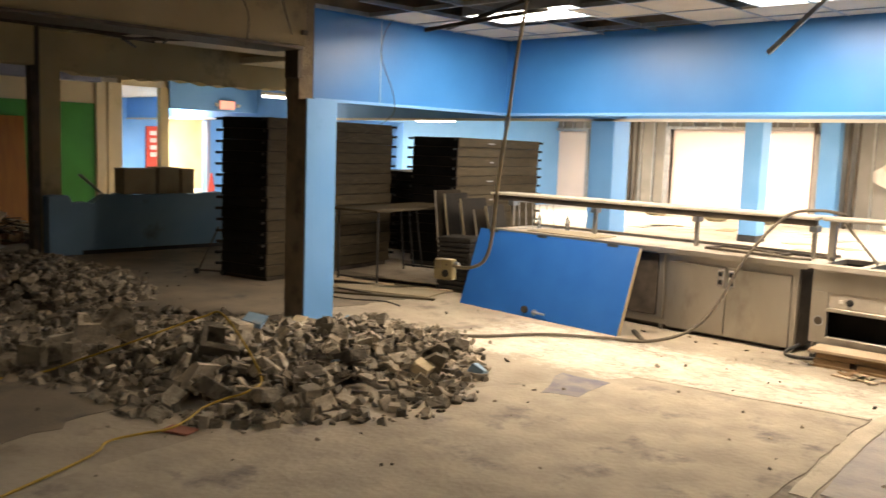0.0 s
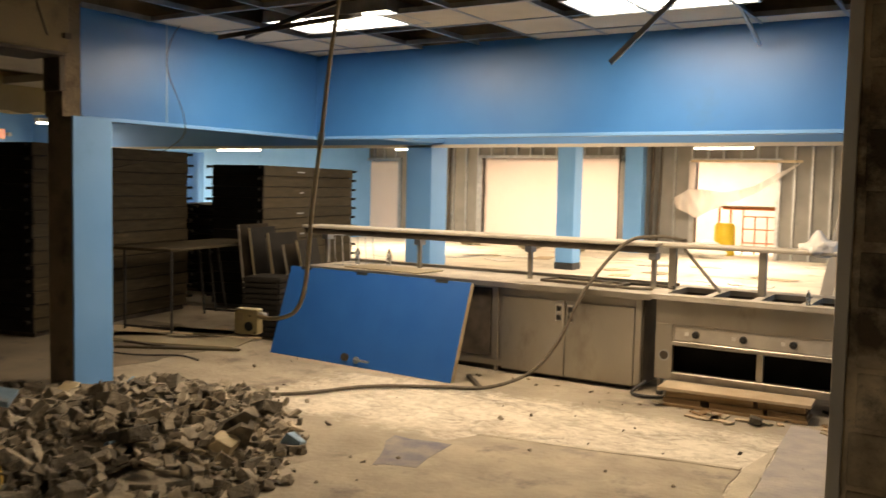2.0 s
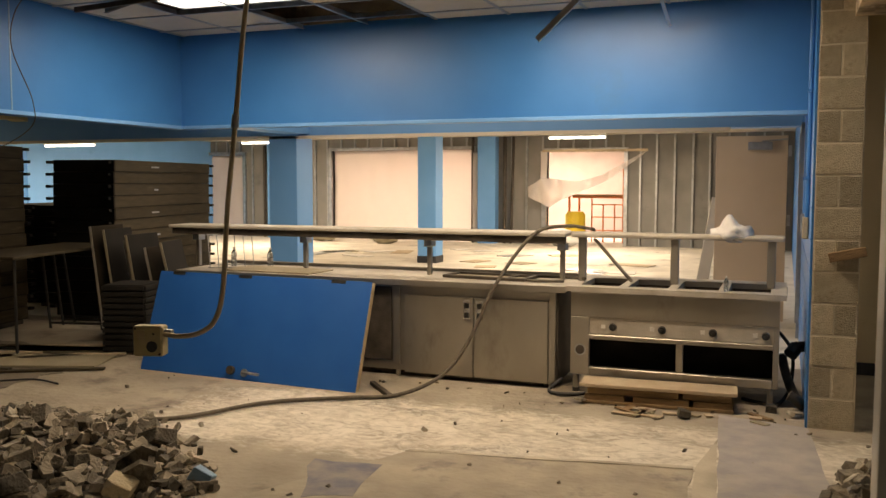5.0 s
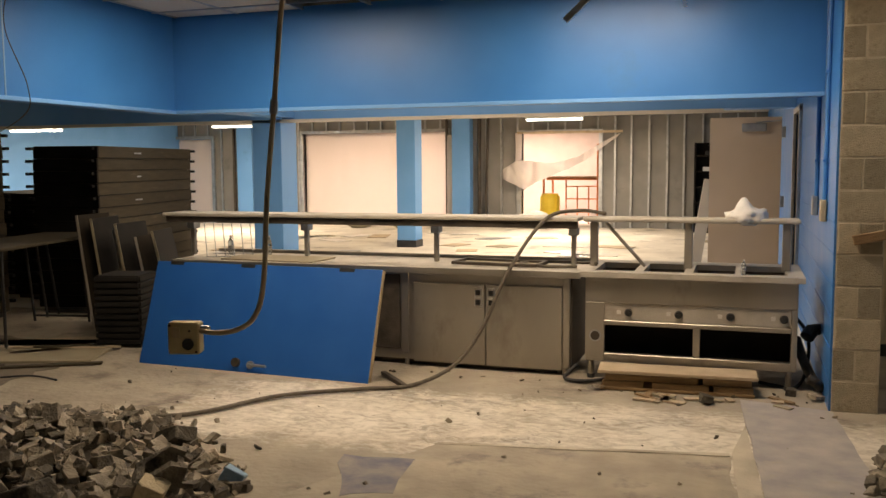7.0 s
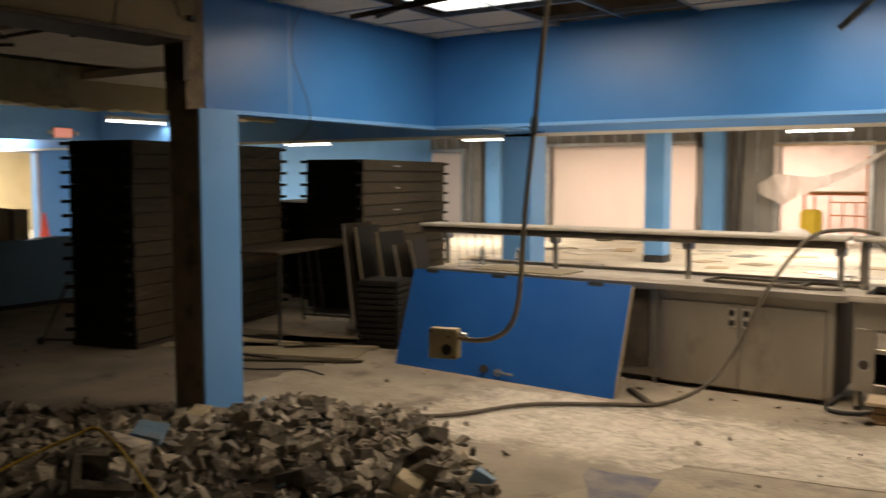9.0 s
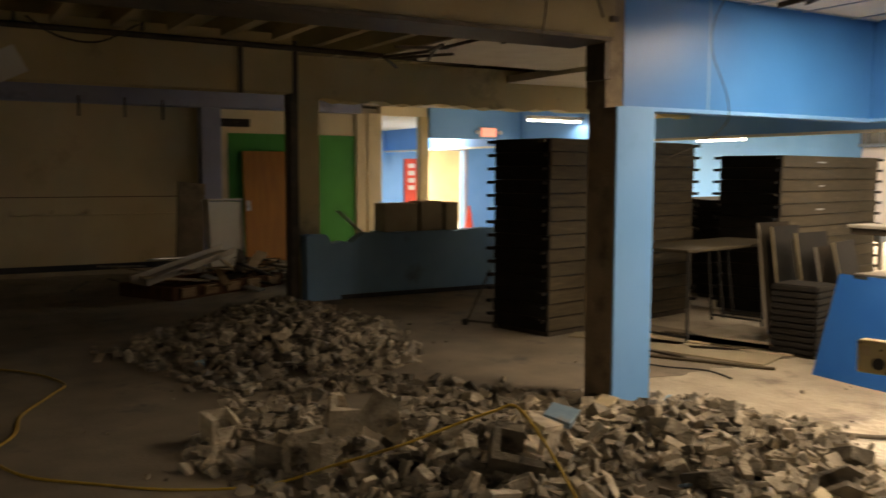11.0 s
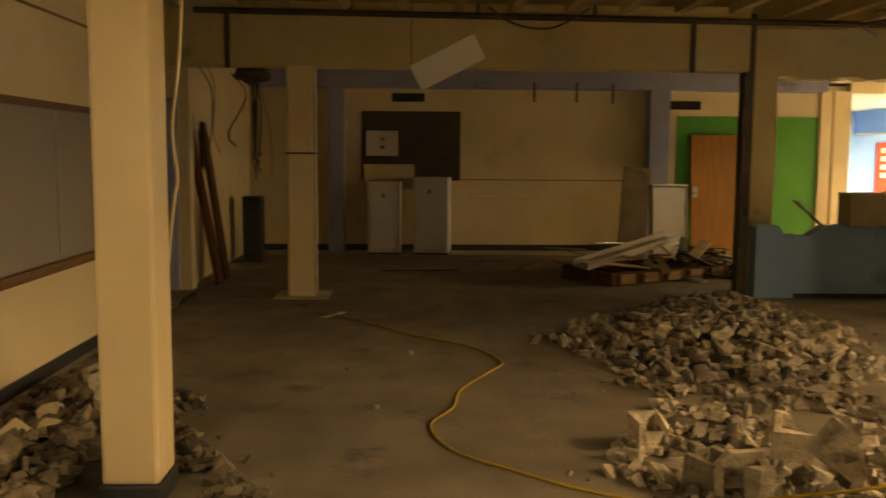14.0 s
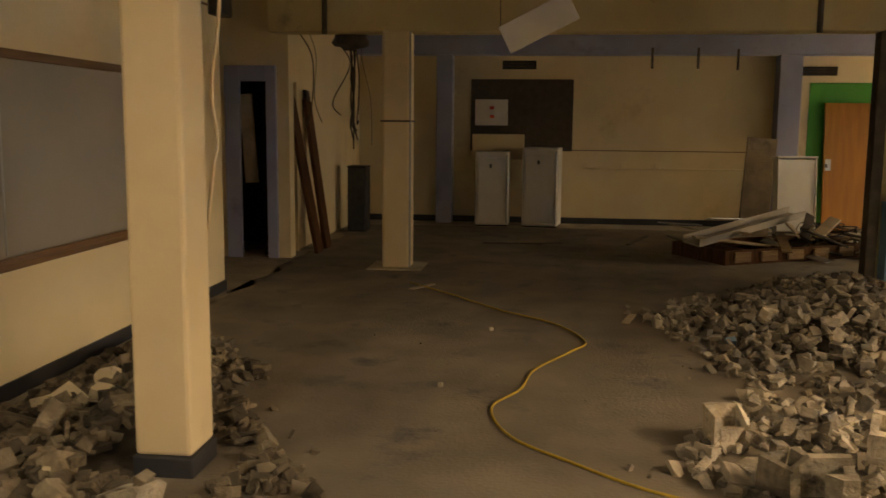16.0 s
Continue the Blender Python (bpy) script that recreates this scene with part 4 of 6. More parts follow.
dial = part("round_dial", rod(bmesh.new(), (-0.80, FY, 0.325), (-0.80, FY - 0.008, 0.325), 0.045, 20), GALV, st, "round metal dial")
part("dial_face", rod(bmesh.new(), (-0.80, FY - 0.008, 0.325), (-0.80, FY - 0.01, 0.325), 0.034, 20), DARKSTEEL, dial)
tops = []
wells = [(-0.82 + k * 0.355, -0.82 + k * 0.355 + 0.29) for k in range(4)]
tops.append((sx0 - 0.03, sx1 + 0.03, FY - 0.05, FY + 0.09, 0.766, 0.805))
tops.append((sx0 - 0.03, sx1 + 0.03, FY + 0.62, FY + 0.82, 0.766, 0.805))
x = sx0 - 0.03
for a, b in wells:
    tops.append((x, a, FY + 0.09, FY + 0.62, 0.766, 0.805))
    x = b
tops.append((x, sx1 + 0.03, FY + 0.09, FY + 0.62, 0.766, 0.805))
part("top", boxes(*tops), STEELD, st, "dusty stainless top with four openings")
for a, b in wells:
    part("well", boxes((a, a + 0.008, FY + 0.09, FY + 0.62, 0.58, 0.764), (b - 0.008, b, FY + 0.09, FY + 0.62, 0.58, 0.764), (a, b, FY + 0.09, FY + 0.098, 0.58, 0.764),
                       (a, b, FY + 0.612, FY + 0.62, 0.58, 0.764), (a, b, FY + 0.09, FY + 0.62, 0.572, 0.58)), DARKSTEEL, st, "dark empty well")
for x in (sx0 + 0.05, sx1 - 0.06):
    for y in (FY + 0.03, FY + 0.72):
        leg = part("leg", rod(bmesh.new(), (x, y, 0.03), (x, y, 0.13), 0.022, 10), STEEL, st)
        part("foot", rod(bmesh.new(), (x, y, 0), (x, y, 0.03), 0.028, 10), BLACK, leg)

# over-shelves on their posts
SY = 8.82
sh = thing("over_shelf", boxes((-4.72, -0.97, SY - 0.16, SY + 0.18, 1.155, 1.185), bev=0.008), STEELD, "long dusty steel shelf over the counter", "shelf")
part("front_rail", boxes((-4.70, -0.98, SY - 0.13, SY - 0.09, 1.10, 1.154), bev=0.004), DARKSTEEL, sh)
for x in (-4.5, -3.36, -2.17, -1.03):
    p = part("post", boxes((x - 0.018, x + 0.018, SY - 0.02, SY + 0.02, 0.80, 1.154), bev=0.004), STEEL, sh)
    part("bracket", boxes((x - 0.035, x + 0.035, SY - 0.05, SY + 0.05, 1.04, 1.10), bev=0.004), GALV, p)
sh = thing("over_shelf", boxes((-0.95, 0.62, SY - 0.07, SY + 0.09, 1.15, 1.19), bev=0.015), STEELD, "rounded steel guard rail over the steam table", "shelf")
for x in (-0.87, -0.16, 0.53):
    part("post", boxes((x - 0.03, x + 0.03, SY - 0.025, SY + 0.025, 0.806, 1.149), bev=0.005), STEEL, sh)
part("brace", rod(bmesh.new(), (-0.78, SY, 1.14), (-0.48, SY, 0.81), 0.014, 8), STEEL, sh, "diagonal brace")


def lump(w, d, h, seed, cuts=3):
    """A crumpled bag-like lump."""
    b = bmesh.new()
    bmesh.ops.create_icosphere(b, subdivisions=cuts, radius=0.5)
    for v in b.verts:
        k = 1 + 0.45 * noise.noise(v.co * 3.1 + Vector((seed, 0, 0))) + 0.2 * noise.noise(v.co * 8 + Vector((0, seed, 0)))
        v.co = Vector((v.co.x * w * k, v.co.y * d * k, max(-0.5, v.co.z * k) * h + h * 0.5))
    for f in b.faces:
        f.smooth = True
    return b


bag = lump(0.27, 0.2, 0.14, 4.0)
for v in bag.verts:
    v.co *= 1 + 0.16 * noise.noise(v.co * 38)
    if v.co.z > 0.07:
        v.co.z += 0.085 * max(0.0, 1 - math.hypot(v.co.x + 0.02, v.co.y) / 0.06)
thing("plastic_bag", bag, CLOTH, "crumpled white plastic bag on the guard rail", "bag", pose(0.245, SY, 1.135))


def bottle(x, y, z, s=1.0):
    b = bmesh.new()
    prof = ((0.0, 0.03), (0.01, 0.033), (0.12, 0.033), (0.16, 0.028), (0.185, 0.014), (0.2, 0.013))
    last = None
    for h, r in prof:
        ring = [b.verts.new((r * math.cos(k * math.pi / 6), r * math.sin(k * math.pi / 6), h)) for k in range(12)]
        if last:
            for k in range(12):
                b.faces.new((last[k], last[(k + 1) % 12], ring[(k + 1) % 12], ring[k]))
        else:
            b.faces.new(ring[::-1])
        last = ring
    b.faces.new(last)
    o = thing("water_bottle", b, BOTTLE, "clear plastic water bottle standing on the counter", "bottle", pose(x, y, z) @ Matrix.Scale(s, 4), "water bottles")
    part("cap", rod(bmesh.new(), (0, 0, 0.2), (0, 0, 0.218), 0.015, 12), WHITE, o, "white cap")
    part("wrapper", rod(bmesh.new(), (0, 0, 0.07), (0, 0, 0.105), 0.0335, 12), GALV, o, "pale wrapper")


bottle(0.235, FY + 0.04, 0.806, 0.5)
bottle(-3.78, FY + 0.45, 0.801, 0.8)
bottle(-4.15, FY + 0.42, 0.801, 0.8)
r = thing("wire_rack", boxes((-0.22, 0.22, -0.15, -0.145, 0.0, 0.006), (-0.22, 0.22, 0.145, 0.15, 0.0, 0.006)), GALV, "small bent wire rack on the counter", "rack", pose(-4.1, FY + 0.38, 0.802, 0, 0, 20))
for k in range(6):
    part("wire", rod(bmesh.new(), (-0.2 + k * 0.08, -0.147, 0.003), (-0.23 + k * 0.08, -0.10, 0.30), 0.004, 6), GALV, r)
part("top_wire", rod(bmesh.new(), (-0.24, -0.10, 0.30), (0.18, -0.10, 0.30), 0.005, 6), GALV, r)

thing("flat_board", boxes((-0.45, 0.45, -0.2, 0.2, 0, 0.012), bev=0.003), CARD, "brown board lying flat on the counter", "board", pose(-3.55, FY + 0.2, 0.801, 0, 0, -3))
thing("wood_wedge", boxes((-0.11, 0.11, -0.02, 0.02, -0.03, 0.03), bev=0.004), TIMBER, "split wooden batten stuck on the raw block end", "wood scrap", pose(0.985, 7.976, 1.13, 0, -12, 0))
# blue door leaning on the cabinet
BLp, BRp, TLp = Vector((-4.44, 7.90, 0)), Vector((-2.36, 7.79, 0)), Vector((-4.44, 8.18, 0.81))
ex = (BRp - BLp).normalized()
up = (TLp - BLp)
up = (up - up.dot(ex) * ex).normalized()
ez = ex.cross(up)
M = Matrix((ex, up, ez)).transposed().to_4x4()
M.translation = BLp
d = thing("blue_door", boxes((0, 2.083, 0, 0.857, -0.045, 0), bev=0.003), DBLUE, "bright blue door leaning sideways against the cabinet", "door", M)
part("side_edge", boxes((2.0835, 2.089, 0.004, 0.853, -0.042, -0.003)), PIPE, d, "bare wooden door edge")
for x in (0.14, 0.83, 1.72):
    part("hinge_cutout", boxes((x, x + 0.13, 0.83, 0.8585, -0.03, 0.0025)), BLACK, d, "black hinge recess")
part("lock_cylinder", rod(bmesh.new(), (0.93, 0.07, 0.0), (0.93, 0.07, 0.03), 0.035, 16), DARKSTEEL, d)
part("lever_plate", rod(bmesh.new(), (1.06, 0.06, 0.0), (1.06, 0.06, 0.012), 0.032, 14), GALV, d)
part("lever_handle", rod(bmesh.new(), (1.06, 0.06, 0.035), (1.22, 0.055, 0.035), 0.011, 8), GALV, d, "steel lever handle")
thing("loose_bar", boxes((-0.22, 0.22, -0.02, 0.02, 0, 0.03), bev=0.003), DARKSTEEL, "short dark bar lying by the blue door", "bar", pose(-2.2, 7.9, 0.006, 0, 0, -48))

# boards and bits in front of the steam table
b = thing("stacked_board", boxes((-0.72, 0.32, -0.13, 0.13, 0.0, 0.022), bev=0.003), TIMBER, "short brown boards piled under a pale plank", "board", pose(0.0, 8.28, 0.005, 0, 0, 3))
for k, (x0, x1, z) in enumerate(((-0.70, -0.42, 0.023), (-0.36, 0.02, 0.023), (0.05, 0.31, 0.023), (-0.68, -0.05, 0.07), (-0.02, 0.30, 0.07))):
    part("board", boxes((x0, x1, -0.12, 0.10, z, z + 0.042), bev=0.003), TIMBER, b)
part("plank", boxes((-0.74, 0.34, -0.14, 0.12, 0.118, 0.142), bev=0.003), PLY, b, "pale dusty top plank")
thing("pipe_elbow", tube([(0.62, 8.86, 0.30), (0.65, 8.72, 0.20), (0.70, 8.55, 0.10), (0.75, 8.42, 0.05), (0.72, 8.34, 0.10), (0.67, 8.33, 0.13)], 0.034, 10), DARKSTEEL, "bent dark pipe lying at the foot of the blue wall", "pipe")
thing("supply_hose", tube([(0.60, 8.95, 0.46), (0.69, 8.80, 0.34), (0.68, 8.66, 0.12), (0.60, 8.50, 0.02), (0.48, 8.52, 0.018), (0.36, 8.60, 0.018)], 0.013, 8), BLACK, "black hose curling down beside the steam table", "hose")
rng = random.Random(11)
for k in range(16):
    x, y = rng.uniform(-0.45, 0.5), rng.uniform(7.88, 8.14)
    thing("wood_scrap", boxes((-rng.uniform(0.03, 0.12), rng.uniform(0.03, 0.12), -rng.uniform(0.01, 0.04), 0.02, 0, 0.012), bev=0.002), (PLY, CARD, TIMBER, PLY)[k % 4], "splintered wood scrap on the dusty floor", "wood scrap",
          pose(x, y, 0.006, 0, 0, rng.uniform(-80, 80)), "wood scraps")

thing("drain_hose", tube([(-0.93, 8.42, 0.10), (-1.0, 8.3, 0.03), (-0.9, 8.25, 0.02), (-0.75, 8.32, 0.02), (-0.6, 8.5, 0.02)], 0.014, 8), BLACK, "black hose lying under the steam table", "hose")
rng = random.Random(313)
vs, fs = [], []
for k in range(46):
    x = rng.uniform(-1.0, 0.8) if k % 6 else rng.uniform(-2.4, -1.0)
    y = 8.36 - abs(rng.gauss(0, 0.12)) if x < 0.5 else 8.15 + rng.gauss(0, 0.14)
    q, h = rng.uniform(0.004, 0.017), rng.uniform(0.004, 0.014)
    m = pose(x, y, h / 2 + 0.002, rng.uniform(-20, 20), rng.uniform(-20, 20), rng.uniform(0, 180))
    o = len(vs)
    vs += [tuple(m @ Vector((a * q * rng.uniform(0.6, 1.4), b * q, c * h))) for a in (-1, 1) for b in (-1, 1) for c in (-0.5, 0.5)]
    fs += [tuple(o + i for i in f) for f in ((0, 1, 3, 2), (4, 6, 7, 5), (0, 4, 5, 1), (2, 3, 7, 6), (0, 2, 6, 4), (1, 5, 7, 3))]
me = bpy.data.meshes.new("counter_litter")
me.from_pydata(vs, [], fs)
me.materials.append(RUBBROWNS)
tagged(new("counter_litter", me), "small dark litter along the counter foot", "debris", kind="stuff")
thing("flexible_hose", tube([(-3.7, 6.35, 0.03), (-3.12, 6.64, 0.022), (-2.78, 7.22, 0.022), (-2.33, 7.55, 0.022), (-2.0, 7.78, 0.022), (-1.78, 8.08, 0.12), (-1.62, 8.26, 0.37), (-1.44, 8.36, 0.80),
                             (-1.22, 8.62, 1.17), (-1.0, 8.78, 1.235), (-0.82, 8.84, 1.215), (-0.8, 8.9, 1.205)], 0.0145, 10, 10), HOSE, "long grey flexible conduit looped over the counter", "conduit")

# ---------------------------------------------------------------- stacks of folded tables
def folded_table(parent, z, k, L=2.5, W=0.75, H=0.1354):
    rng = random.Random(50 + k)
    dx = rng.uniform(-0.01, 0.01)
    t = part("folded_table", boxes((-W + dx, dx, 0.02, L, z, z + H), bev=0.0035), WOODT, parent)
    part("edge_band", boxes((dx + 0.0005, dx + 0.004, 0.03, L - 0.03, z + 0.004, z + 0.010)), DARK, t)
    # Black cap puts the shaded end face of the stack into colour.
    part("end_shade_plate", boxes((-W + 0.005 + dx, -0.005 + dx, 0.0, 0.019, z + 0.003, z + H - 0.003)), DARK, t, "black end plate painted as the shaded table end")
    for x0, y0 in ((-0.10, -0.06), (-W - 0.05, -0.06), (-0.03, L + 0.001), (-W + 0.05, L + 0.001)):
        part("end_clip", boxes((x0 + dx, x0 + 0.07 + dx, y0, y0 + 0.059, z + 0.092, z + 0.124), bev=0.004), DARK, t)
    if k % 2 == 0:
        part("sticker", boxes((dx + 0.0075, dx + 0.0095, 0.9 + rng.uniform(-0.1, 0.1), 1.02, z + 0.055, z + 0.072)), GALV, t, "small pale sticker")


for (x, y, n, rz, lab) in ((-6.76, 6.98, 14, 11.5, "tall stack of dark folded cafeteria tables"), (-6.41, 9.88, 13, 11.5, "stack of dark folded cafeteria tables by the hall"),
                           (-8.3, 10.7, 9, 11.5, "low stack of dark folded tables behind the others"), (-7.45, 10.6, 9, 11.5, "lower stack of dark folded cafeteria tables")):
    s = thing("table_stack", None, None, lab, "table stack", pose(x, y, 0, 0, 0, rz), "table stacks")
    part("skid", boxes((-0.72, -0.03, 0.05, 2.45, 0, 0.053)), DARKSTEEL, s)
    for k in range(n):
        folded_table(s, 0.055 + k * 0.1362, k)
ct = thing("stack_dolly", rod(bmesh.new(), (-0.28, 0, 0.07), (0.2, 0, 0.07), 0.016, 8), DARKSTEEL, "dark dolly handle leaning beside the table stack", "dolly", pose(-7.62, 6.78, 0, 0, 0, 30) @ Matrix.Scale(0.75, 4))
part("handle", rod(bmesh.new(), (-0.25, 0, 0.07), (0.05, 0.12, 0.8), 0.013, 8), DARKSTEEL, ct)
for x in (-0.28, 0.2):
    part("wheel", rod(bmesh.new(), (x, -0.02, 0.05), (x, 0.02, 0.05), 0.05, 16), BLACK, ct, "black rubber wheel")
tb = thing("leaning_table", boxes((-0.36, 0.36, -0.95, 0.95, 0.875, 0.905), bev=0.006), WOODT, "narrow dusty table standing before the stack", "table", pose(-6.35, 8.75, 0, 0, 0, 11.5))
for y, tilt in ((-0.85, 0.0), (0.45, 0.12), (0.64, 0.16), (0.82, 0.2)):
    f = part("leg_frame", rod(bmesh.new(), (-0.3, y, 0.87), (-0.3, y + tilt, 0.0), 0.014, 8), BLACK, tb, "dark bent steel leg frame")
    part("leg_tube", rod(bmesh.new(), (0.3, y, 0.87), (0.3, y + tilt, 0.0), 0.014, 8), BLACK, f)
    part("foot_bar", rod(bmesh.new(), (-0.3, y + tilt, 0.06), (0.3, y + tilt, 0.06), 0.012, 8), BLACK, f)
for k in range(6):
    hh = (1.13, 1.10, 1.0, 1.06, 0.94, 1.0, 0.96)[k]
    o = thing("hardboard_sheet", boxes((-0.011, 0.011, -0.28, 0.28, 0, hh), bev=0.003), DARK if k % 2 else HARDB, "thin dark hardboard sheet leaning against the stack", "hardboard",
              pose((-5.86, -5.72, -5.5, -5.36, -5.18, -5.0, -4.88)[k], 9.3 + 0.03 * (k % 3), 0.005, 0, -7 - k, 8 + 5 * (k % 3)), "leaning panels")
    part("edge_strip", boxes((-0.012, 0.012, -0.287, -0.2805, 0.0, hh)), CARD if k % 2 else GREYP, o)
cr = thing("slatted_crate", boxes((-0.2, 0.2, -0.2, 0.2, 0, 0.02)), WOODT, "dark slatted crate behind the blue door", "crate", pose(-5.05, 8.55, 0, 0, 0, 15))
for k in range(11):
    part("slat", boxes((-0.2, 0.2, -0.215, -0.2, 0.03 + k * 0.056, 0.072 + k * 0.056), (0.2, 0.215, -0.2, 0.2, 0.03 + k * 0.056, 0.072 + k * 0.056), bev=0.003), DARK, cr)
part("crate_core", boxes((-0.19, 0.19, -0.19, 0.19, 0.021, 0.64)), DARK, cr)
for (x, y, rz, lx, ly, mt) in ((-5.6, 7.75, 20, 1.5, 0.5, CARD), (-5.75, 8.25, 14, 1.3, 0.3, WOODT), (-6.3, 7.6, 35, 1.1, 0.25, CARD), (-5.35, 8.1, 40, 0.9, 0.12, PLY), (-6.0, 8.15, 28, 1.6, 0.35, PLY), (-5.2, 7.45, 30, 1.2, 0.06, WOODT), (-5.9, 7.4, 5, 1.0, 0.05, DARKSTEEL)):
    thing("floor_board", boxes((-lx / 2, lx / 2, -ly / 2, ly / 2, 0, 0.018), bev=0.003), mt, "thin board lying flat on the dusty floor", "board", pose(x, y, 0.006, 0, 0, rz), "floor boards")
thing("loose_cable", tube([(-5.9, 7.0, 0.02), (-5.5, 6.9, 0.03), (-5.2, 7.0, 0.02), (-4.9, 7.2, 0.02), (-4.6, 7.15, 0.02)], 0.008, 6), BLACK, "black cable lying on the floor", "cable")

# ---------------------------------------------------------------- dining hall things
for x, y, z in ((-11.4, 20.8, 2.50), (-3.6, 20.8, 2.50), (-12.9, 16.0, 2.27)):
    f = thing("hall_light", boxes((-0.62, 0.62, -0.07, 0.07, 0.06, 0.12), bev=0.006), WHITE, "lit fluorescent batten under the hall ceiling", "ceiling light", pose(x, y, z), "hall lights")
    for sx in (-0.5, 0.5):
        part("hanger_rod", rod(bmesh.new(), (sx, 0, 0.12), (sx, 0, 2.762 - z), 0.006, 6), GALV, f)
    part("tube", rod(bmesh.new(), (-0.6, -0.03, 0.035), (0.6, -0.03, 0.035), 0.02, 10), TUBE, f, "glowing tube")
    part("tube", rod(bmesh.new(), (-0.6, 0.03, 0.035), (0.6, 0.03, 0.035), 0.02, 10), TUBE, f, "glowing tube")
f = thing("hall_light", boxes((-0.07, 0.07, -0.62, 0.62, 0.06, 0.12), bev=0.006), WHITE, "lit fluorescent batten beyond the ragged beam", "ceiling light", pose(-13.2, 11.95, 2.55), "hall lights")
part("tube", rod(bmesh.new(), (-0.03, -0.6, 0.035), (-0.03, 0.6, 0.035), 0.02, 10), TUBE, f, "glowing tube")


def hung_sheet(name, x0, x1, y, z0, z1, label, mat, seed, sag=0.06, nx=40, nz=24, warp=None):
    b = bmesh.new()
    g = []
    for i in range(nx + 1):
        row = []
        for k in range(nz + 1):
            u, v = i / nx, k / nz
            x, z = x0 + (x1 - x0) * u, z0 + (z1 - z0) * v
            if warp:
                x, z = warp(u, v)
            dy = sag * (noise.noise(Vector((x * 1.1 + seed, z * 0.5, 0))) + 0.5 * noise.noise(Vector((x * 3.4, z * 1.6 + seed, 2))))
            row.append(b.verts.new((x, y + dy, z)))
        g.append(row)
    for i in range(nx):
        for k in range(nz):
            f = b.faces.new((g[i][k], g[i + 1][k], g[i + 1][k + 1], g[i][k + 1]))
            f.smooth = True
    o = thing(name, b, mat, label, "plastic sheet", group="plastic sheets")
    s = o.modifiers.new("thin", "SOLIDIFY")
    s.thickness = 0.002
    return o


hung_sheet("plastic_sheet", -16.18, -14.12, WY + 0.08, 0.02, 2.35, "white plastic sheet closing a wall opening", SHEET, 1.0)
hung_sheet("plastic_sheet", -11.18, -7.07, WY + 0.08, 0.02, 2.43, "white plastic sheet closing a wide wall opening", SHEET, 5.0)


def drape(u, v):
    top = ((-2.55, 2.33), (-3.06, 2.08), (-3.55, 1.78), (-4.24, 1.60), (-5.07, 1.69), (-5.49, 1.45))
    low = ((-2.62, 2.25), (-3.12, 1.90), (-3.42, 1.66), (-4.10, 1.36), (-4.93, 0.95), (-5.44, 1.22))
    k = min(4, int(u * 5))
    f = u * 5 - k
    a = [top[k][c] * (1 - f) + top[k + 1][c] * f for c in (0, 1)]
    b = [low[k][c] * (1 - f) + low[k + 1][c] * f for c in (0, 1)]
    return a[0] * v + b[0] * (1 - v), a[1] * v + b[1] * (1 - v)


hung_sheet("plastic_sheet", 0, 0, WY - 0.35, 0, 0, "torn plastic sheet sagging across a wall opening", FROST, 9.0, 0.5, 60, 26, drape)
hung_sheet("plastic_sheet", -5.15, -4.98, WY - 0.36, 1.62, 2.36, "narrow torn strip of clear plastic sheet", FROST, 4.0, 0.15, 8, 18)
hung_sheet("plastic_sheet", -7.0, -6.55, WY - 0.2, 0.3, 2.35, "loose plastic sheet hanging beside the opening", FROST, 3.0, 0.1, 14, 18)
thing("sheet_batten", boxes((-5.1, -2.5, WY - 0.42, WY - 0.38, 2.33, 2.39), bev=0.004), PLY, "pale batten holding the torn sheet", "batten")
sc = thing("scaffold", boxes((-4.72, -3.1, 25.35, 25.42, 1.16, 1.22)), SCAF, "orange painted steel scaffold in the next room", "scaffold")
for x in (-4.72, -3.3):
    for y in (25.0, 26.2):
        part("upright", rod(bmesh.new(), (x, y, 0), (x, y, 2.1 if x > -4 else 1.24), 0.03, 8), SCAF, sc)
for x0, x1, z0, z1 in ((-4.2, -3.3, 0.3, 0.33), (-4.2, -3.3, 0.65, 0.68), (-4.2, -3.3, 0.98, 1.01), (-4.2, -4.17, 0, 1.16), (-3.9, -3.87, 0, 1.0), (-3.6, -3.57, 0, 1.0)):
    part("brace_bar", boxes((x0, x1, 25.3, 25.34, z0, z1)), SCAF, sc)
part("deck_plank", boxes((-5.0, -3.2, 25.0, 25.9, 1.225, 1.26)), TIMBER, sc)
thing("yellow_barrel", rod(rod(bmesh.new(), (-4.5, 24.75, 0), (-4.5, 24.75, 0.76), 0.26, 20), (-4.5, 24.75, 0.76), (-4.5, 24.75, 0.82), 0.22, 20), YELLOW, "yellow plastic barrel in the wall opening", "barrel")
thing("crumpled_sheet", lump(0.9, 0.6, 0.4, 7.0), CLOTH, "crumpled pale sheet heaped on the hall floor", "sheet", pose(-4.6, 23.4, 0.0))
rng = random.Random(21)
for k in range(34):
    x, y = rng.uniform(-9.5, 0.2), rng.uniform(13.5, 21.5)
    thing("paper_scrap", boxes((-rng.uniform(0.15, 0.5), rng.uniform(0.15, 0.5), -rng.uniform(0.1, 0.3), rng.uniform(0.1, 0.3), 0, 0.012)), (WHITE, PLY, CARD, GALV)[k % 4], "flat scrap of board on the hall floor", "scrap",
          pose(x, y, 0.007, 0, 0, rng.uniform(0, 180)), "hall floor scraps")
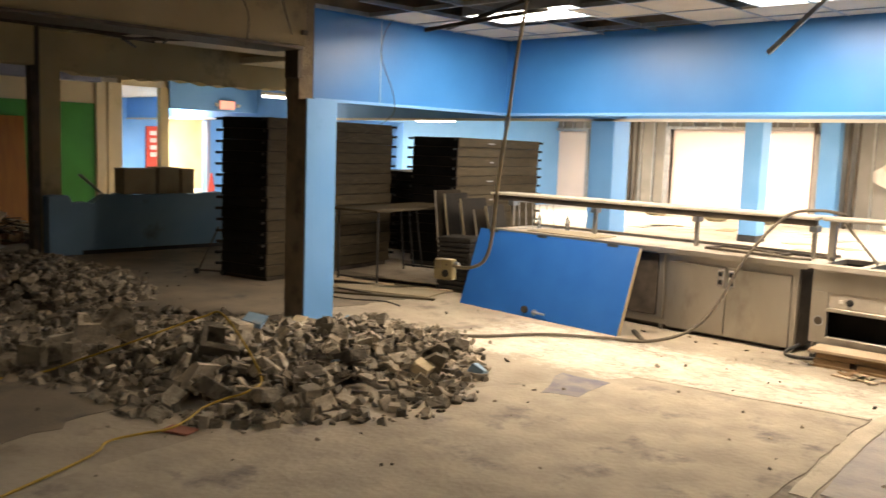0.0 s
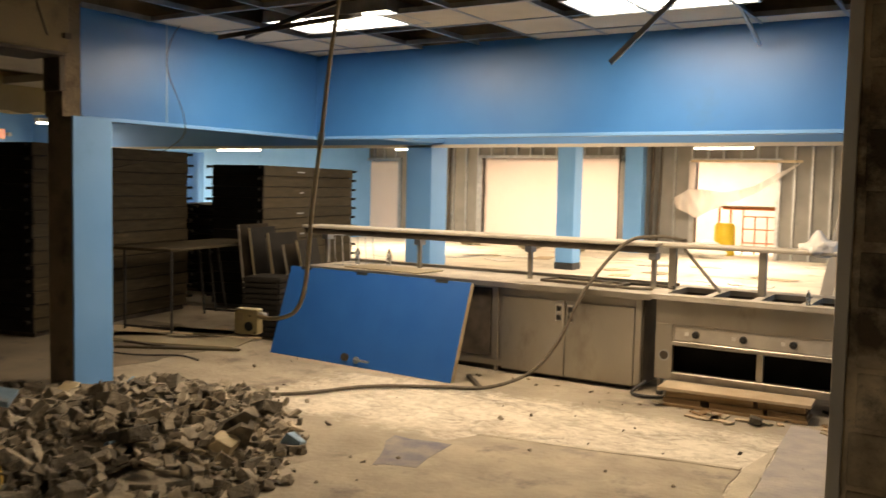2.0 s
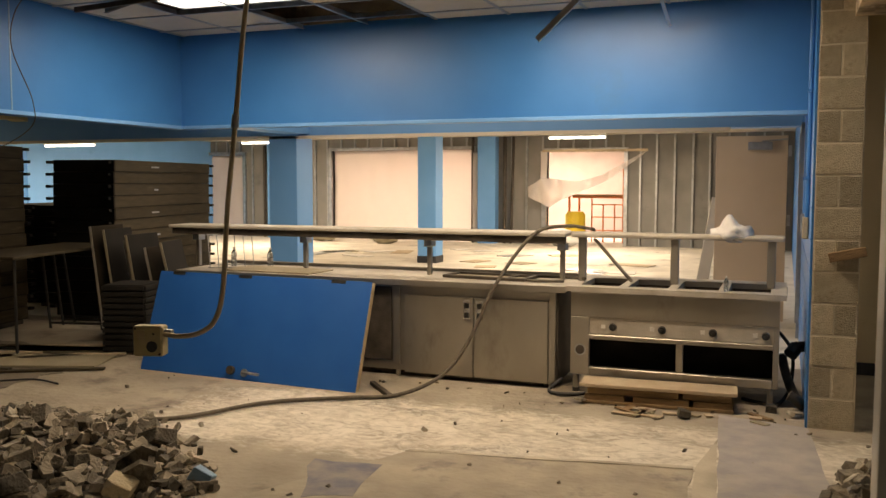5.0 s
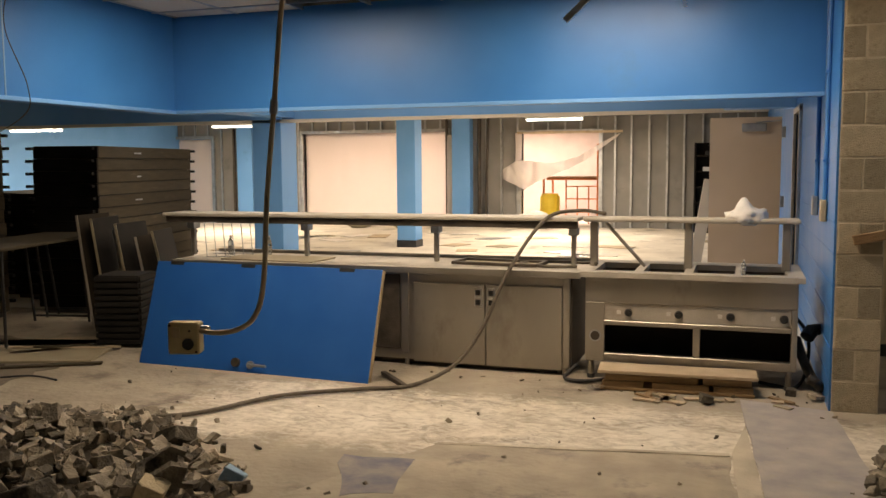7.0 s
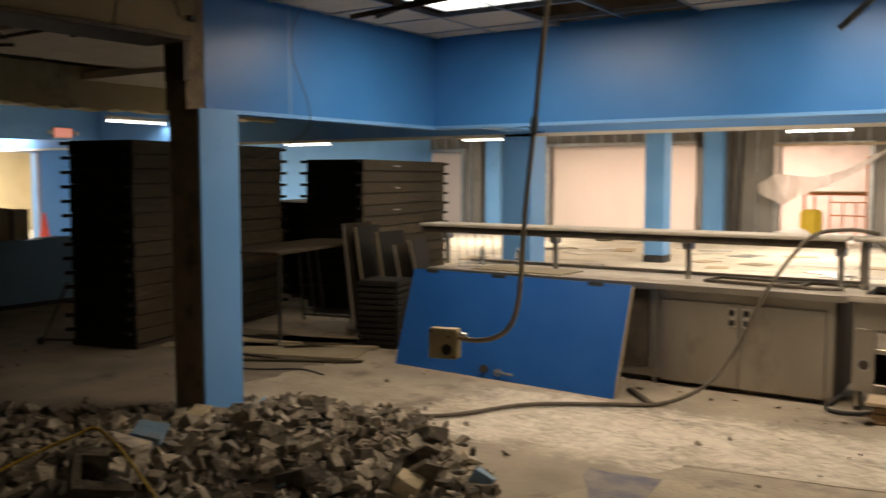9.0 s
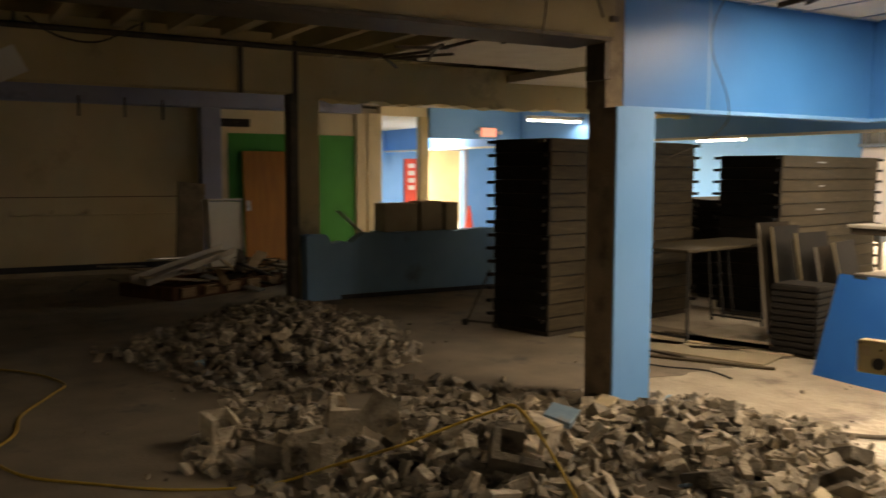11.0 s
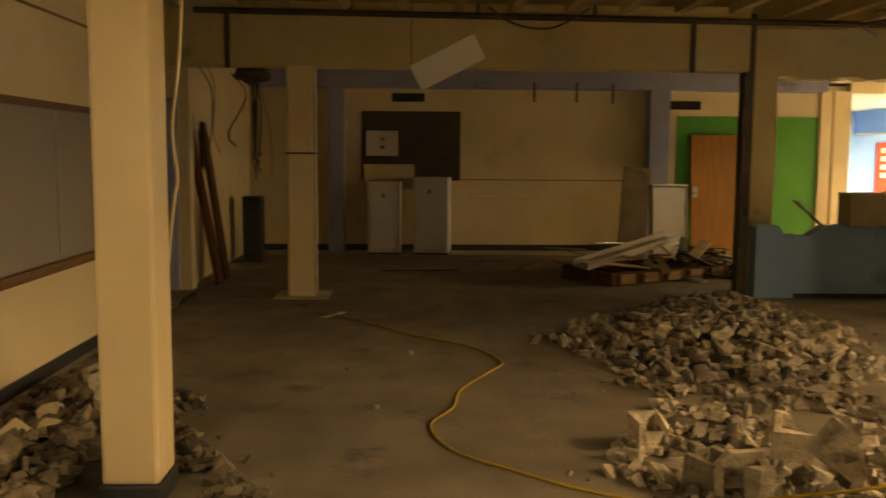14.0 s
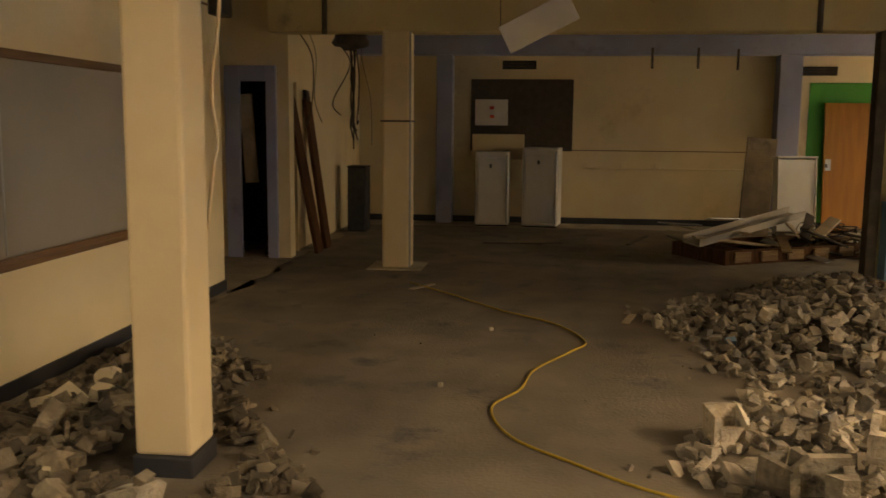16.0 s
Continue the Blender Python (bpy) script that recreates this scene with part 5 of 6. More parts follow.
for x, y in ((-9.0, 22.6), (-7.8, 22.8), (-10.9, 22.9)):
    thing("debris_heap", lump(0.7, 0.4, 0.3, x), CARD, "low heap of brown debris on the hall floor", "debris", pose(x, y, 0.0), "hall debris heaps", "stuff")
dr = thing("hall_door", boxes((-0.14, 0.62, 12.48, 12.525, 0.02, 2.10), bev=0.003), BEIGE, "open beige steel door with a closer", "door")
cl = part("door_closer", boxes((0.20, 0.46, 12.41, 12.479, 1.94, 2.03), bev=0.008), GALV, dr, "grey door closer")
part("closer_arm", rod(bmesh.new(), (0.35, 12.42, 2.035), (0.62, 12.45, 2.06), 0.01, 6), GALV, cl)
for z in (0.3, 1.1, 1.87):
    part("hinge", boxes((0.625, 0.66, 12.46, 12.53, z, z + 0.12)), GALV, dr)
setting("door_frame_hall", boxes((0.74, 0.79, 11.5, 11.56, 0, 2.16), (0.74, 0.79, 12.55, 12.61, 0, 2.16), (0.74, 0.79, 11.5, 12.61, 2.121, 2.18)), GALV, "grey steel frame of the hall door", "door frame")
setting("wall_beyond_door", boxes((1.9, 2.0, 10.2, 14, 0, 2.6)), CARD, "brown wall beyond the hall door", "wall")
rk = thing("tray_rack", boxes((-0.95, -0.35, 22.9, 23.4, 0, 0.04), (-0.95, -0.35, 23.3, 23.4, 0.04, 2.05)), DARK, "black rack with trays near the hall door", "rack", pose(0.16, 0, 0))
thing("red_paper", boxes((-0.18, 0.06, 23.92, 23.93, 2.0, 2.45)), RED, "red and white paper pinned to the hall wall", "paper")
for k in range(5):
    z = 0.3 + 0.36 * k
    s = part("shelf", boxes((-0.95, -0.35, 22.9, 23.4, z, z + 0.025)), DARK, rk)
    part("tray", boxes((-0.78 + 0.05 * (k % 3), -0.55, 22.92, 23.25, z + 0.026, z + 0.12), bev=0.01), WHITE if k % 3 == 0 else BLACK, s)
for x in (-0.97, -0.37):
    part("side", boxes((x, x + 0.03, 22.9, 23.4, 0.0, 2.05)), DARK, rk)
thing("leaning_sheet", boxes((-0.07, 0.07, -0.01, 0.01, 0, 1.42), bev=0.003), WHITE, "white board leaning beside the open door", "board", pose(-0.36, 12.9, 0.0, -4, 10, 15))

# ---------------------------------------------------------------- classroom things
def on_far(name, y0, y1, z0, z1, d0, d1, mat, label, cat, bev=0.004):
    return thing(name, boxes((FX + d0, FX + d1, y0, y1, z0, z1), bev=bev), mat, label, cat)


b = on_far("notice_board", 1.04, 2.71, 1.19, 2.35, 0.002, 0.03, CORK, "dark brown notice board on the cream wall", "board")
b = on_far("electrical_panel", 1.12, 1.65, 1.60, 2.02, 0.031, 0.12, WHITE, "white electrical panel with two red lamps", "panel", 0.008)
for y in (1.36,):
    for z in (1.72, 1.86):
        part("red_lamp", boxes((FX + 0.12, FX + 0.135, y, y + 0.07, z, z + 0.05), bev=0.004), RED, b)
def cabinet_unit(y, w, h, label, tilt=0):
    u = thing("appliance", boxes((0, 0.5, 0, w, 0.02, h), bev=0.02), WHITE, label, "appliance", pose(FX + 0.15, y, 0, 0, 0, tilt), "white appliances")
    part("front_panel", boxes((0.501, 0.512, 0.05, w - 0.05, 0.08, h - 0.1), bev=0.006), WHITE, u)
    part("side_rail", boxes((0.501, 0.525, w - 0.045, w - 0.015, 0.06, h - 0.05), bev=0.006), GALV, u, "shiny side rail")
    part("badge", boxes((0.512, 0.516, w * 0.42, w * 0.42 + 0.04, h - 0.26, h - 0.2)), BLACK, u)
    part("plinth", boxes((0.02, 0.48, 0.02, w - 0.02, 0, 0.02)), DARK, u)
    return u


cabinet_unit(1.175, 0.54, 1.19, "white upright appliance standing before the wall")
cabinet_unit(1.99, 0.57, 1.26, "white upright appliance with a shiny edge", -8)
on_far("backing_box", 1.08, 1.93, 1.05, 1.46, 0.031, 0.14, CREAM, "pale box standing behind the appliances", "box")
ya = 2.9
c = thing("wall_conduit", rod(bmesh.new(), (FX + 0.02, ya, 0.92), (FX + 0.02, 5.5, 0.92), 0.014, 8), CREAM, "cream painted conduit with sockets along the wall", "pipe")
for y in (2.9, 3.5, 4.05):
    part("socket_box", boxes((FX + 0.001, FX + 0.045, y, y + 0.08, 0.93, 1.02), bev=0.005), CREAM, c)
thing("wall_trim_line", boxes((FX + 0.001, FX + 0.004, 2.7, 5.5, 1.2, 1.215)), RAIL, "thin dark line where trim was torn off", "trim")

o0, o1 = 6.62, 7.44
d = thing("orange_door", boxes((0, 0.045, 0, o1 - o0, 0, 2.0), bev=0.004), ORANGE, "orange varnished door leaning on the far wall", "door", pose(FX + 0.26, o0, 0.0, 0, -5.5, 0))
part("door_knob", rod(bmesh.new(), (0.045, 0.07, 1.02), (0.10, 0.07, 1.02), 0.03, 12), GALV, d, "round steel knob")
part("lock_plate", boxes((0.045, 0.05, 0.03, 0.11, 0.94, 1.12)), GALV, d)
thing("leaning_sheet", boxes((-0.02, 0.02, -0.22, 0.22, 0, 1.46), bev=0.004), RAWCOL, "grey brown sheet leaning before the wall", "sheet", pose(-14.1, 5.36, 0.0, -5, -6, 6))
w = thing("white_cabinet", boxes((-0.10, -0.08, -0.30, 0.30, 0.15, 1.2), (-0.08, 0.10, -0.31, -0.29, 0.14, 1.21), (-0.08, 0.10, 0.29, 0.31, 0.14, 1.21), bev=0.004), WHITE,
          "open white metal cabinet shell standing in the debris", "cabinet", pose(-13.55, 5.80, 0.0, 0, -5, 8) @ Matrix.Diagonal((1, 0.9, 0.97, 1)))
part("top_lip", boxes((-0.10, 0.11, -0.32, 0.32, 1.211, 1.24), bev=0.004), WHITE, w)
part("foot_frame", boxes((-0.09, 0.09, -0.3, 0.3, 0.0, 0.139)), DARKSTEEL, w)
part("front_panel", boxes((0.07, 0.082, -0.288, 0.288, 0.16, 1.19), bev=0.003), WHITE, w)
tm = thing("timber_frame", boxes((0, 2.08, 0, 0.04, 0, 0.17), (0, 2.08, 0.96, 1.0, 0, 0.17), (0, 0.04, 0.04, 0.96, 0, 0.17), (2.04, 2.08, 0.04, 0.96, 0, 0.17), (0.04, 2.04, 0.04, 0.96, 0.0, 0.03), bev=0.004), PLANKD,
           "low open timber frame lying among broken boards", "timber", pose(-11.03, 4.376, 0.004, 0, 0, 119))
for k in range(5):
    part("nailed_block", boxes((0.12 + k * 0.4, 0.36 + k * 0.4, -0.03, -0.001, 0.03, 0.15), bev=0.006), TIMBER, tm)
for k in range(3):
    part("cross_bar", boxes((0.45 + k * 0.55, 0.53 + k * 0.55, 0.041, 0.959, 0.031, 0.14), bev=0.005), PLANKD, tm)
thing("metal_channel", boxes((-0.13, 0.13, 0, 2.1, 0, 0.012), (-0.13, -0.118, 0, 2.1, 0.012, 0.09), (0.118, 0.13, 0, 2.1, 0.012, 0.09)), GREYP, "pale metal channel lying across the timber", "channel", pose(-11.45, 4.05, 0.19, 7, 8, 42))
rng = random.Random(14)
for k in range(16):
    L = rng.uniform(0.5, 1.5)
    thing("debris_board", boxes((-0.06, 0.06, -L / 2, L / 2, 0, 0.02), bev=0.003), (PLY, TIMBER, CARD, GALV)[k % 4], "broken board in the classroom debris", "board",
          pose(-11.6 - rng.uniform(0, 1.8), 5.2 + rng.uniform(-1.2, 1.3), 0.02 + 0.02 * k, rng.uniform(-8, 14), rng.uniform(-12, 12), rng.uniform(0, 180)), "debris boards")
for k in range(5):
    thing("floor_strip", boxes((-0.03, 0.03, -0.6, 0.6, 0, 0.012)), DARKSTEEL if k < 3 else PLY, "thin strip lying on the classroom floor", "strip",
          pose((-12.6, -13.2, -13.4, -9.1, -7.9)[k], (2.0, 3.6, 4.2, 1.1, 3.0)[k], 0.002, 0, 0, (4, 70, 100, 60, 75)[k]) @ Matrix.Diagonal((1, 0.9 if k < 3 else 0.3, 1, 1)), "floor strips")
rng = random.Random(141)
for k in range(34):
    L, W = rng.uniform(0.15, 0.7), rng.uniform(0.03, 0.16)
    x, y = -12.2 + rng.gauss(0, 0.42), 5.85 + rng.gauss(0, 0.42)
    zz = max(0.01, 0.5 * math.exp(-((x + 12.2) ** 2 + (y - 5.9) ** 2) / 0.35) * rng.random())
    thing("debris_board", boxes((-W / 2, W / 2, -L / 2, L / 2, 0, 0.022), bev=0.003), (CARD, TIMBER, DARKSTEEL, PLY, WOODT)[k % 5], "splintered board heaped beside the dark post", "board",
          pose(x, y, zz, rng.uniform(-30, 30), rng.uniform(-35, 35), rng.uniform(0, 180)), "debris boards")
for k in range(4):
    pts = [(-12.3 + rng.uniform(-0.3, 0.3), 5.9 + rng.uniform(-0.3, 0.3), 0.22 + rng.uniform(-0.15, 0.2)) for _ in range(6)]
    thing("tangled_wire", tube(pts, 0.007, 6), BLACK, "dark tangled wire on the scrap heap", "wire", group="tangled wires")
for k, (x, y, w, d, h, mt) in enumerate(((-10.72, 7.15, 0.5, 0.3, 0.36, CARD), (-10.75, 7.62, 0.34, 0.3, 0.38, CARD), (-10.74, 7.93, 0.22, 0.28, 0.36, CARD))):
    o = thing("board_box", boxes((-d / 2, d / 2, -w / 2, w / 2, 0, h), bev=0.006), mt, "dull brown box standing on the low wall", "box", pose(x + 0.42, y - 0.02, 0.85, 0, 0, 4 * k), "boxes on the low wall")
    part("lid_edge", boxes((-d / 2 - 0.005, d / 2 + 0.005, -w / 2 - 0.005, w / 2 + 0.005, h + 0.0005, h + 0.012)), PLY, o)
thing("bent_strip", boxes((-0.04, 0.04, -0.28, 0.28, 0, 0.012)), GALV, "bent metal strip on the broken low wall", "strip", pose(-10.3, 6.5, 0.95, -38, 0, 10))

for k, (x, lean) in enumerate(((-11.3, 5), (-11.72, -5))):
    pl = thing("leaning_plank", boxes((-0.14, 0.14, -0.025, 0.025, 0, 1.92), bev=0.004), PLANKD, "dark stained plank leaning on the side wall", "plank", pose(x, -0.5, 0, 9, lean, 0), "leaning planks")
    part("iron_bracket", boxes((-0.09, 0.09, -0.03, 0.03, 1.921, 2.05), bev=0.006), DARKSTEEL, pl)
tc = thing("black_case", boxes((-0.17, 0.17, -0.14, 0.14, 0, 0.95), bev=0.02), BLACK, "tall black case standing in the corner", "case", pose(-13.7, -0.5, 0))
part("case_lid", boxes((-0.175, 0.175, -0.145, 0.145, 0.951, 0.985), bev=0.01), BLACK, tc)
part("strap", boxes((-0.178, 0.178, -0.148, -0.1405, 0.5, 0.54)), CARD, tc)
for y0, seed in ((-0.7, 1), (-0.55, 2), (-0.6, 3), (0.1, 4), (0.2, 5)):
    rng = random.Random(seed)
    x = -10.9 - rng.uniform(0, 1.6)
    thing("hanging_wire", tube([(x, y0, 2.7), (x - 0.1, y0 + rng.uniform(-0.1, 0.2), 2.4), (x - 0.2, y0 + rng.uniform(-0.1, 0.2), 1.9), (x - 0.25, y0 + rng.uniform(0, 0.15), 1.3 + rng.uniform(0, 0.5))], 0.007 if seed < 3 else 0.004, 6),
          DARKSTEEL, "dark loose wires hanging near the column", "wire", group="hanging wires")
for k in range(6):
    rng = random.Random(90 + k)
    x, y = -10.72 + rng.uniform(-0.06, 0.06), 0.06 + rng.uniform(-0.07, 0.07)
    thing("hanging_wire", tube([(x, y, 2.6)] + [(x + rng.uniform(-0.03, 0.03), y + 0.04 + rng.uniform(-0.03, 0.03), z) for z in (2.35, 2.1, 1.85, 1.6)] + [(x, y + 0.06, 1.3 + rng.uniform(0, 0.4))], 0.009, 6),
          DARKSTEEL, "dark bundled wire hanging beside the column", "wire", group="hanging wires")
thing("wire_tangle", lump(0.45, 0.4, 0.3, 6.0), DARKSTEEL, "tangled wires and brackets under the beam", "wire", pose(-10.75, 0.05, 2.42))
p = thing("beam_pipe", rod(bmesh.new(), (-10.22, -0.5, 3.18), (-10.22, 8.3, 3.10), 0.035, 10), DARKSTEEL, "black pipe running along the cream beam", "pipe")
for y in (-0.14, 5.03):
    part("drop_pipe", rod(bmesh.new(), (-10.22, y, 3.16), (-10.22, y, 2.56), 0.03, 10), DARKSTEEL, p)
for y in (1.2, 2.6, 3.9):
    part("hanger", boxes((-10.26, -10.18, y, y + 0.03, 3.19, 3.28)), DARKSTEEL, p)
thing("hanging_cable", tube([(-9.9, 2.7, 3.2), (-9.9, 3.0, 3.02), (-9.9, 3.4, 2.99), (-9.9, 3.8, 3.2)], 0.012, 6), DARKSTEEL, "dark cable sagging from the deck", "cable")
hp = thing("light_cover", boxes((-0.012, 0.012, -0.31, 0.31, -0.118, 0.118), bev=0.003), WHITE, "pale light cover hanging askew from the deck", "light cover", pose(-8.0, 2.197, 2.417, 27, 0, 0))
part("hanger_wire", rod(bmesh.new(), (0, -0.30, 0.1), (0.05, 0.12, 0.93), 0.004, 5), DARKSTEEL, hp)
for y, z in ((3.9, 2.62), (4.6, 2.62), (5.2, 2.6)):
    thing("pipe_stub", rod(bmesh.new(), (FX + 0.4, y, z + 0.2), (FX + 0.4, y, z - 0.12), 0.02, 8), DARKSTEEL, "short dark pipe stub under the beam", "pipe", group="pipe stubs")
thing("broken_conduit", tube([(-4.5, 0.72, 3.0), (-4.52, 0.75, 2.62), (-4.55, 0.80, 2.42)], 0.009, 6), COLCREAM, "cream conduit broken off above the near column", "conduit")
thing("broken_conduit", tube([(-4.55, 0.80, 2.34), (-4.55, 0.78, 2.05), (-4.55, 0.74, 1.74), (-4.57, 0.755, 1.5), (-4.55, 0.74, 1.38), (-4.52, 0.70, 0.98)], 0.009, 6), COLCREAM, "bent cream conduit hanging beside the near column", "conduit")
u = thing("wall_speaker", boxes((-10.3, -10.0, LY - 0.0, LY + 0.12, 2.55, 2.8), bev=0.008), DARKSTEEL, "small dark box high on the wall", "box", pose(1.6, 0, 0))

thing("extension_cord", tube([(-9.3, 0.95, 0.012), (-8.7, 1.45, 0.012), (-8.1, 1.9, 0.012), (-7.6, 2.38, 0.012), (-7.03, 2.60, 0.012), (-6.7, 2.48, 0.012), (-6.2, 2.24, 0.012), (-5.75, 2.16, 0.012), (-5.37, 2.01, 0.012), (-4.92, 2.13, 0.012), (-4.6, 2.43, 0.012), (-4.3, 2.78, 0.012), (-4.11, 3.2, 0.02), (-3.95, 3.5, 0.12),
                              (-3.68, 3.75, 0.26), (-3.55, 4.2, 0.40), (-3.4, 4.3, 0.42), (-2.72, 4.14, 0.158), (-2.53, 3.92, 0.128), (-2.59, 3.79, 0.088), (-2.60, 3.65, 0.058), (-2.54, 3.51, 0.028), (-2.47, 3.35, 0.020), (-2.49, 3.19, 0.020), (-2.48, 2.99, 0.020), (-2.30, 2.78, 0.020), (-1.9, 1.9, 0.012), (-1.5, 1.2, 0.012), (-0.4, 0.2, 0.012), (0.6, -0.3, 0.012)],
                             0.0075, 8, 8), YCORD, "yellow extension cord winding over floor and rubble", "cord")
es = thing("exit_sign", boxes((FX + 0.101, FX + 0.16, 11.58, 11.98, 2.345, 2.55), bev=0.006), WHITE, "lit red exit sign on the blue wall", "sign")
part("lit_face", boxes((FX + 0.161, FX + 0.166, 11.6, 11.96, 2.365, 2.53)), EXITG, es, "glowing red sign face")
for y in (11.51, 12.05):
    part("lamp_head", rod(bmesh.new(), (FX + 0.14, y, 2.45), (FX + 0.2, y, 2.44), 0.04, 10), WHITE, es)


# ---------------------------------------------------------------- rubble
def chunk(seed):
    rng = random.Random(seed)
    b = bmesh.new()
    kind = seed % 4
    d = ((0.26, 0.19, 0.12), (0.24, 0.17, 0.055), (0.16, 0.14, 0.11), (0.19, 0.15, 0.05))[kind]
    bmesh.ops.create_cube(b, size=1)
    for v in b.verts:
        v.co = Vector((v.co.x * d[0], v.co.y * d[1], v.co.z * d[2])) * rng.uniform(0.85, 1.12)
    for _ in range(2):
        n = Vector((rng.uniform(-1, 1), rng.uniform(-1, 1), rng.uniform(-1, 1))).normalized()
        r = bmesh.ops.bisect_plane(b, geom=b.verts[:] + b.edges[:] + b.faces[:], plane_co=n * (abs(n.x) * d[0] + abs(n.y) * d[1] + abs(n.z) * d[2]) * 0.5 * rng.uniform(0.68, 0.96), plane_no=n, clear_outer=True)
        edges = [e for e in b.edges if e.is_boundary]
        if edges:
            bmesh.ops.contextual_create(b, geom=edges)
    for v in b.verts:
        v.co += Vector((rng.uniform(-1, 1), rng.uniform(-1, 1), rng.uniform(-1, 1))) * min(d) * 0.09
    bmesh.ops.bevel(b, geom=b.edges[:], offset=min(d) * 0.05, segments=1, affect="EDGES", profile=0.5)
    bmesh.ops.triangulate(b, faces=[f for f in b.faces if len(f.verts) > 4])
    return b


CHUNKS = [mesh_of("chunk", chunk(s), RUB) for s in range(16)]
BROWNCHUNKS = [mesh_of("chunk_brown", chunk(s), RUBBROWN) for s in range(16)]
CREAMCHUNKS = [mesh_of("chunk_cream", chunk(s), RUBCREAM) for s in (2, 5, 7, 11)]
BLUECHUNKS = [mesh_of("chunk_blue", chunk(s), RUBBLUE) for s in (1, 3, 6)]


def inside(x, y, poly):
    c = False
    for i in range(len(poly)):
        (x1, y1), (x2, y2) = poly[i], poly[i - 1]
        if (y1 > y) != (y2 > y) and x < (x2 - x1) * (y - y1) / (y2 - y1) + x1:
            c = not c
    return c


def edge_gap(x, y, poly):
    best = 9.0
    for i in range(len(poly)):
        a, b = Vector(poly[i - 1]), Vector(poly[i])
        t = max(0, min(1, (Vector((x, y)) - a).dot(b - a) / (b - a).length_squared))
        best = min(best, (Vector((x, y)) - a - t * (b - a)).length)
    return best


BARE = ((-4.75, 4.0, 0.30), (-5.35, 4.35, 0.38), (-2.35, 4.75, 0.22), (-6.3, 4.2, 0.2), (-5.55, 0.62, 0.25), (-3.75, 0.75, 0.28), (-6.5, -0.2, 0.2))   # spots of bare floor


def rubble(poly, height, big, small, seed, label, keep, lumps, crumbs):
    rng = random.Random(seed)
    xs, ys = [p[0] for p in poly], [p[1] for p in poly]

    def spot(margin=0.0):
        while True:
            x, y = rng.uniform(min(xs), max(xs)), rng.uniform(min(ys), max(ys))
            if inside(x, y, poly) and edge_gap(x, y, poly) >= margin * rng.random() and not (-4.62 < x < -3.98 and 0.28 < y < 0.9) and not any(math.hypot(x - a, (y - b) * 1.2) < r * rng.uniform(0.7, 1.25) for a, b, r in BARE):
                return x, y

    def h(x, y):
        return height(x, y) * min(1.0, edge_gap(x, y, poly) / 0.55)

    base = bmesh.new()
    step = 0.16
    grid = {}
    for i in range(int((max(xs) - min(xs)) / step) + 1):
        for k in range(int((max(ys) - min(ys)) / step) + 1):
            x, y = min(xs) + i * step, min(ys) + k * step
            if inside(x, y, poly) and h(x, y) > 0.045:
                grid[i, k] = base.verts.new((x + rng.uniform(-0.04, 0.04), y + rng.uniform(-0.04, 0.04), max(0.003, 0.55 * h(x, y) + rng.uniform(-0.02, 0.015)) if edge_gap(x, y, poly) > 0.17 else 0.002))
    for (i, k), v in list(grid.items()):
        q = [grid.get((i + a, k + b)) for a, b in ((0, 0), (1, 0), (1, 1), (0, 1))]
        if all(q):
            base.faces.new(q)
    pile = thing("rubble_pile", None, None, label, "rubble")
    # Mound is coloured dark so the gaps look like shaded crevices.
    tagged(part("crevice_mound", base, MOUND, pile, "dark mound painted as crevice shade under the blocks"), kind="stuff")
    for k in range(big):
        x, y = spot(0.5)
        near = keep(x, y)
        pick = rng.random()
        me = rng.choice(BLUECHUNKS) if pick < 0.04 and lumps is CHUNKS else rng.choice(CREAMCHUNKS) if pick < 0.11 else rng.choice(lumps)
        s = rng.choice((0.26, 0.3, 0.36, 0.42, 0.5, 0.62, 0.86)) * (0.95 if near else 0.72)
        ob = new("chunk", me)
        ob.parent = pile
        ob.matrix_basis = pose(x, y, h(x, y) + 0.03 * s + rng.uniform(0, 0.03), rng.gauss(0, 26), rng.gauss(0, 24), rng.uniform(0, 360)) @ Matrix.Scale(s, 4)
    vs, fs = [], []
    shapes = [([tuple(v.co) for v in m.vertices], [tuple(p.vertices) for p in m.polygons]) for m in CHUNKS]
    for k in range(small):
        x, y = spot()
        if rng.random() < 0.06:
            x, y = x + rng.gauss(0, 0.16), y + rng.gauss(0, 0.16)
        s = 0.12 + 0.40 * rng.random() ** 1.7
        hz = h(x, y) if inside(x, y, poly) else 0
        m = pose(x, y, hz + 0.04 * s + rng.uniform(-0.02, 0.03) * (hz > 0.03), rng.gauss(0, 38), rng.gauss(0, 38), rng.uniform(0, 360)) @ Matrix.Scale(s, 4)
        pv, pf = rng.choice(shapes)
        o = len(vs)
        vs += [tuple(m @ Vector(v)) for v in pv]
        fs += [tuple(o + i for i in f) for f in pf]
    me = bpy.data.meshes.new("small_debris")
    me.from_pydata(vs, [], fs)
    me.materials.append(crumbs)
    ob = new("small_debris", me)
    ob.parent = pile
    tagged(ob, label="crumbled block debris", kind="stuff")
    return pile


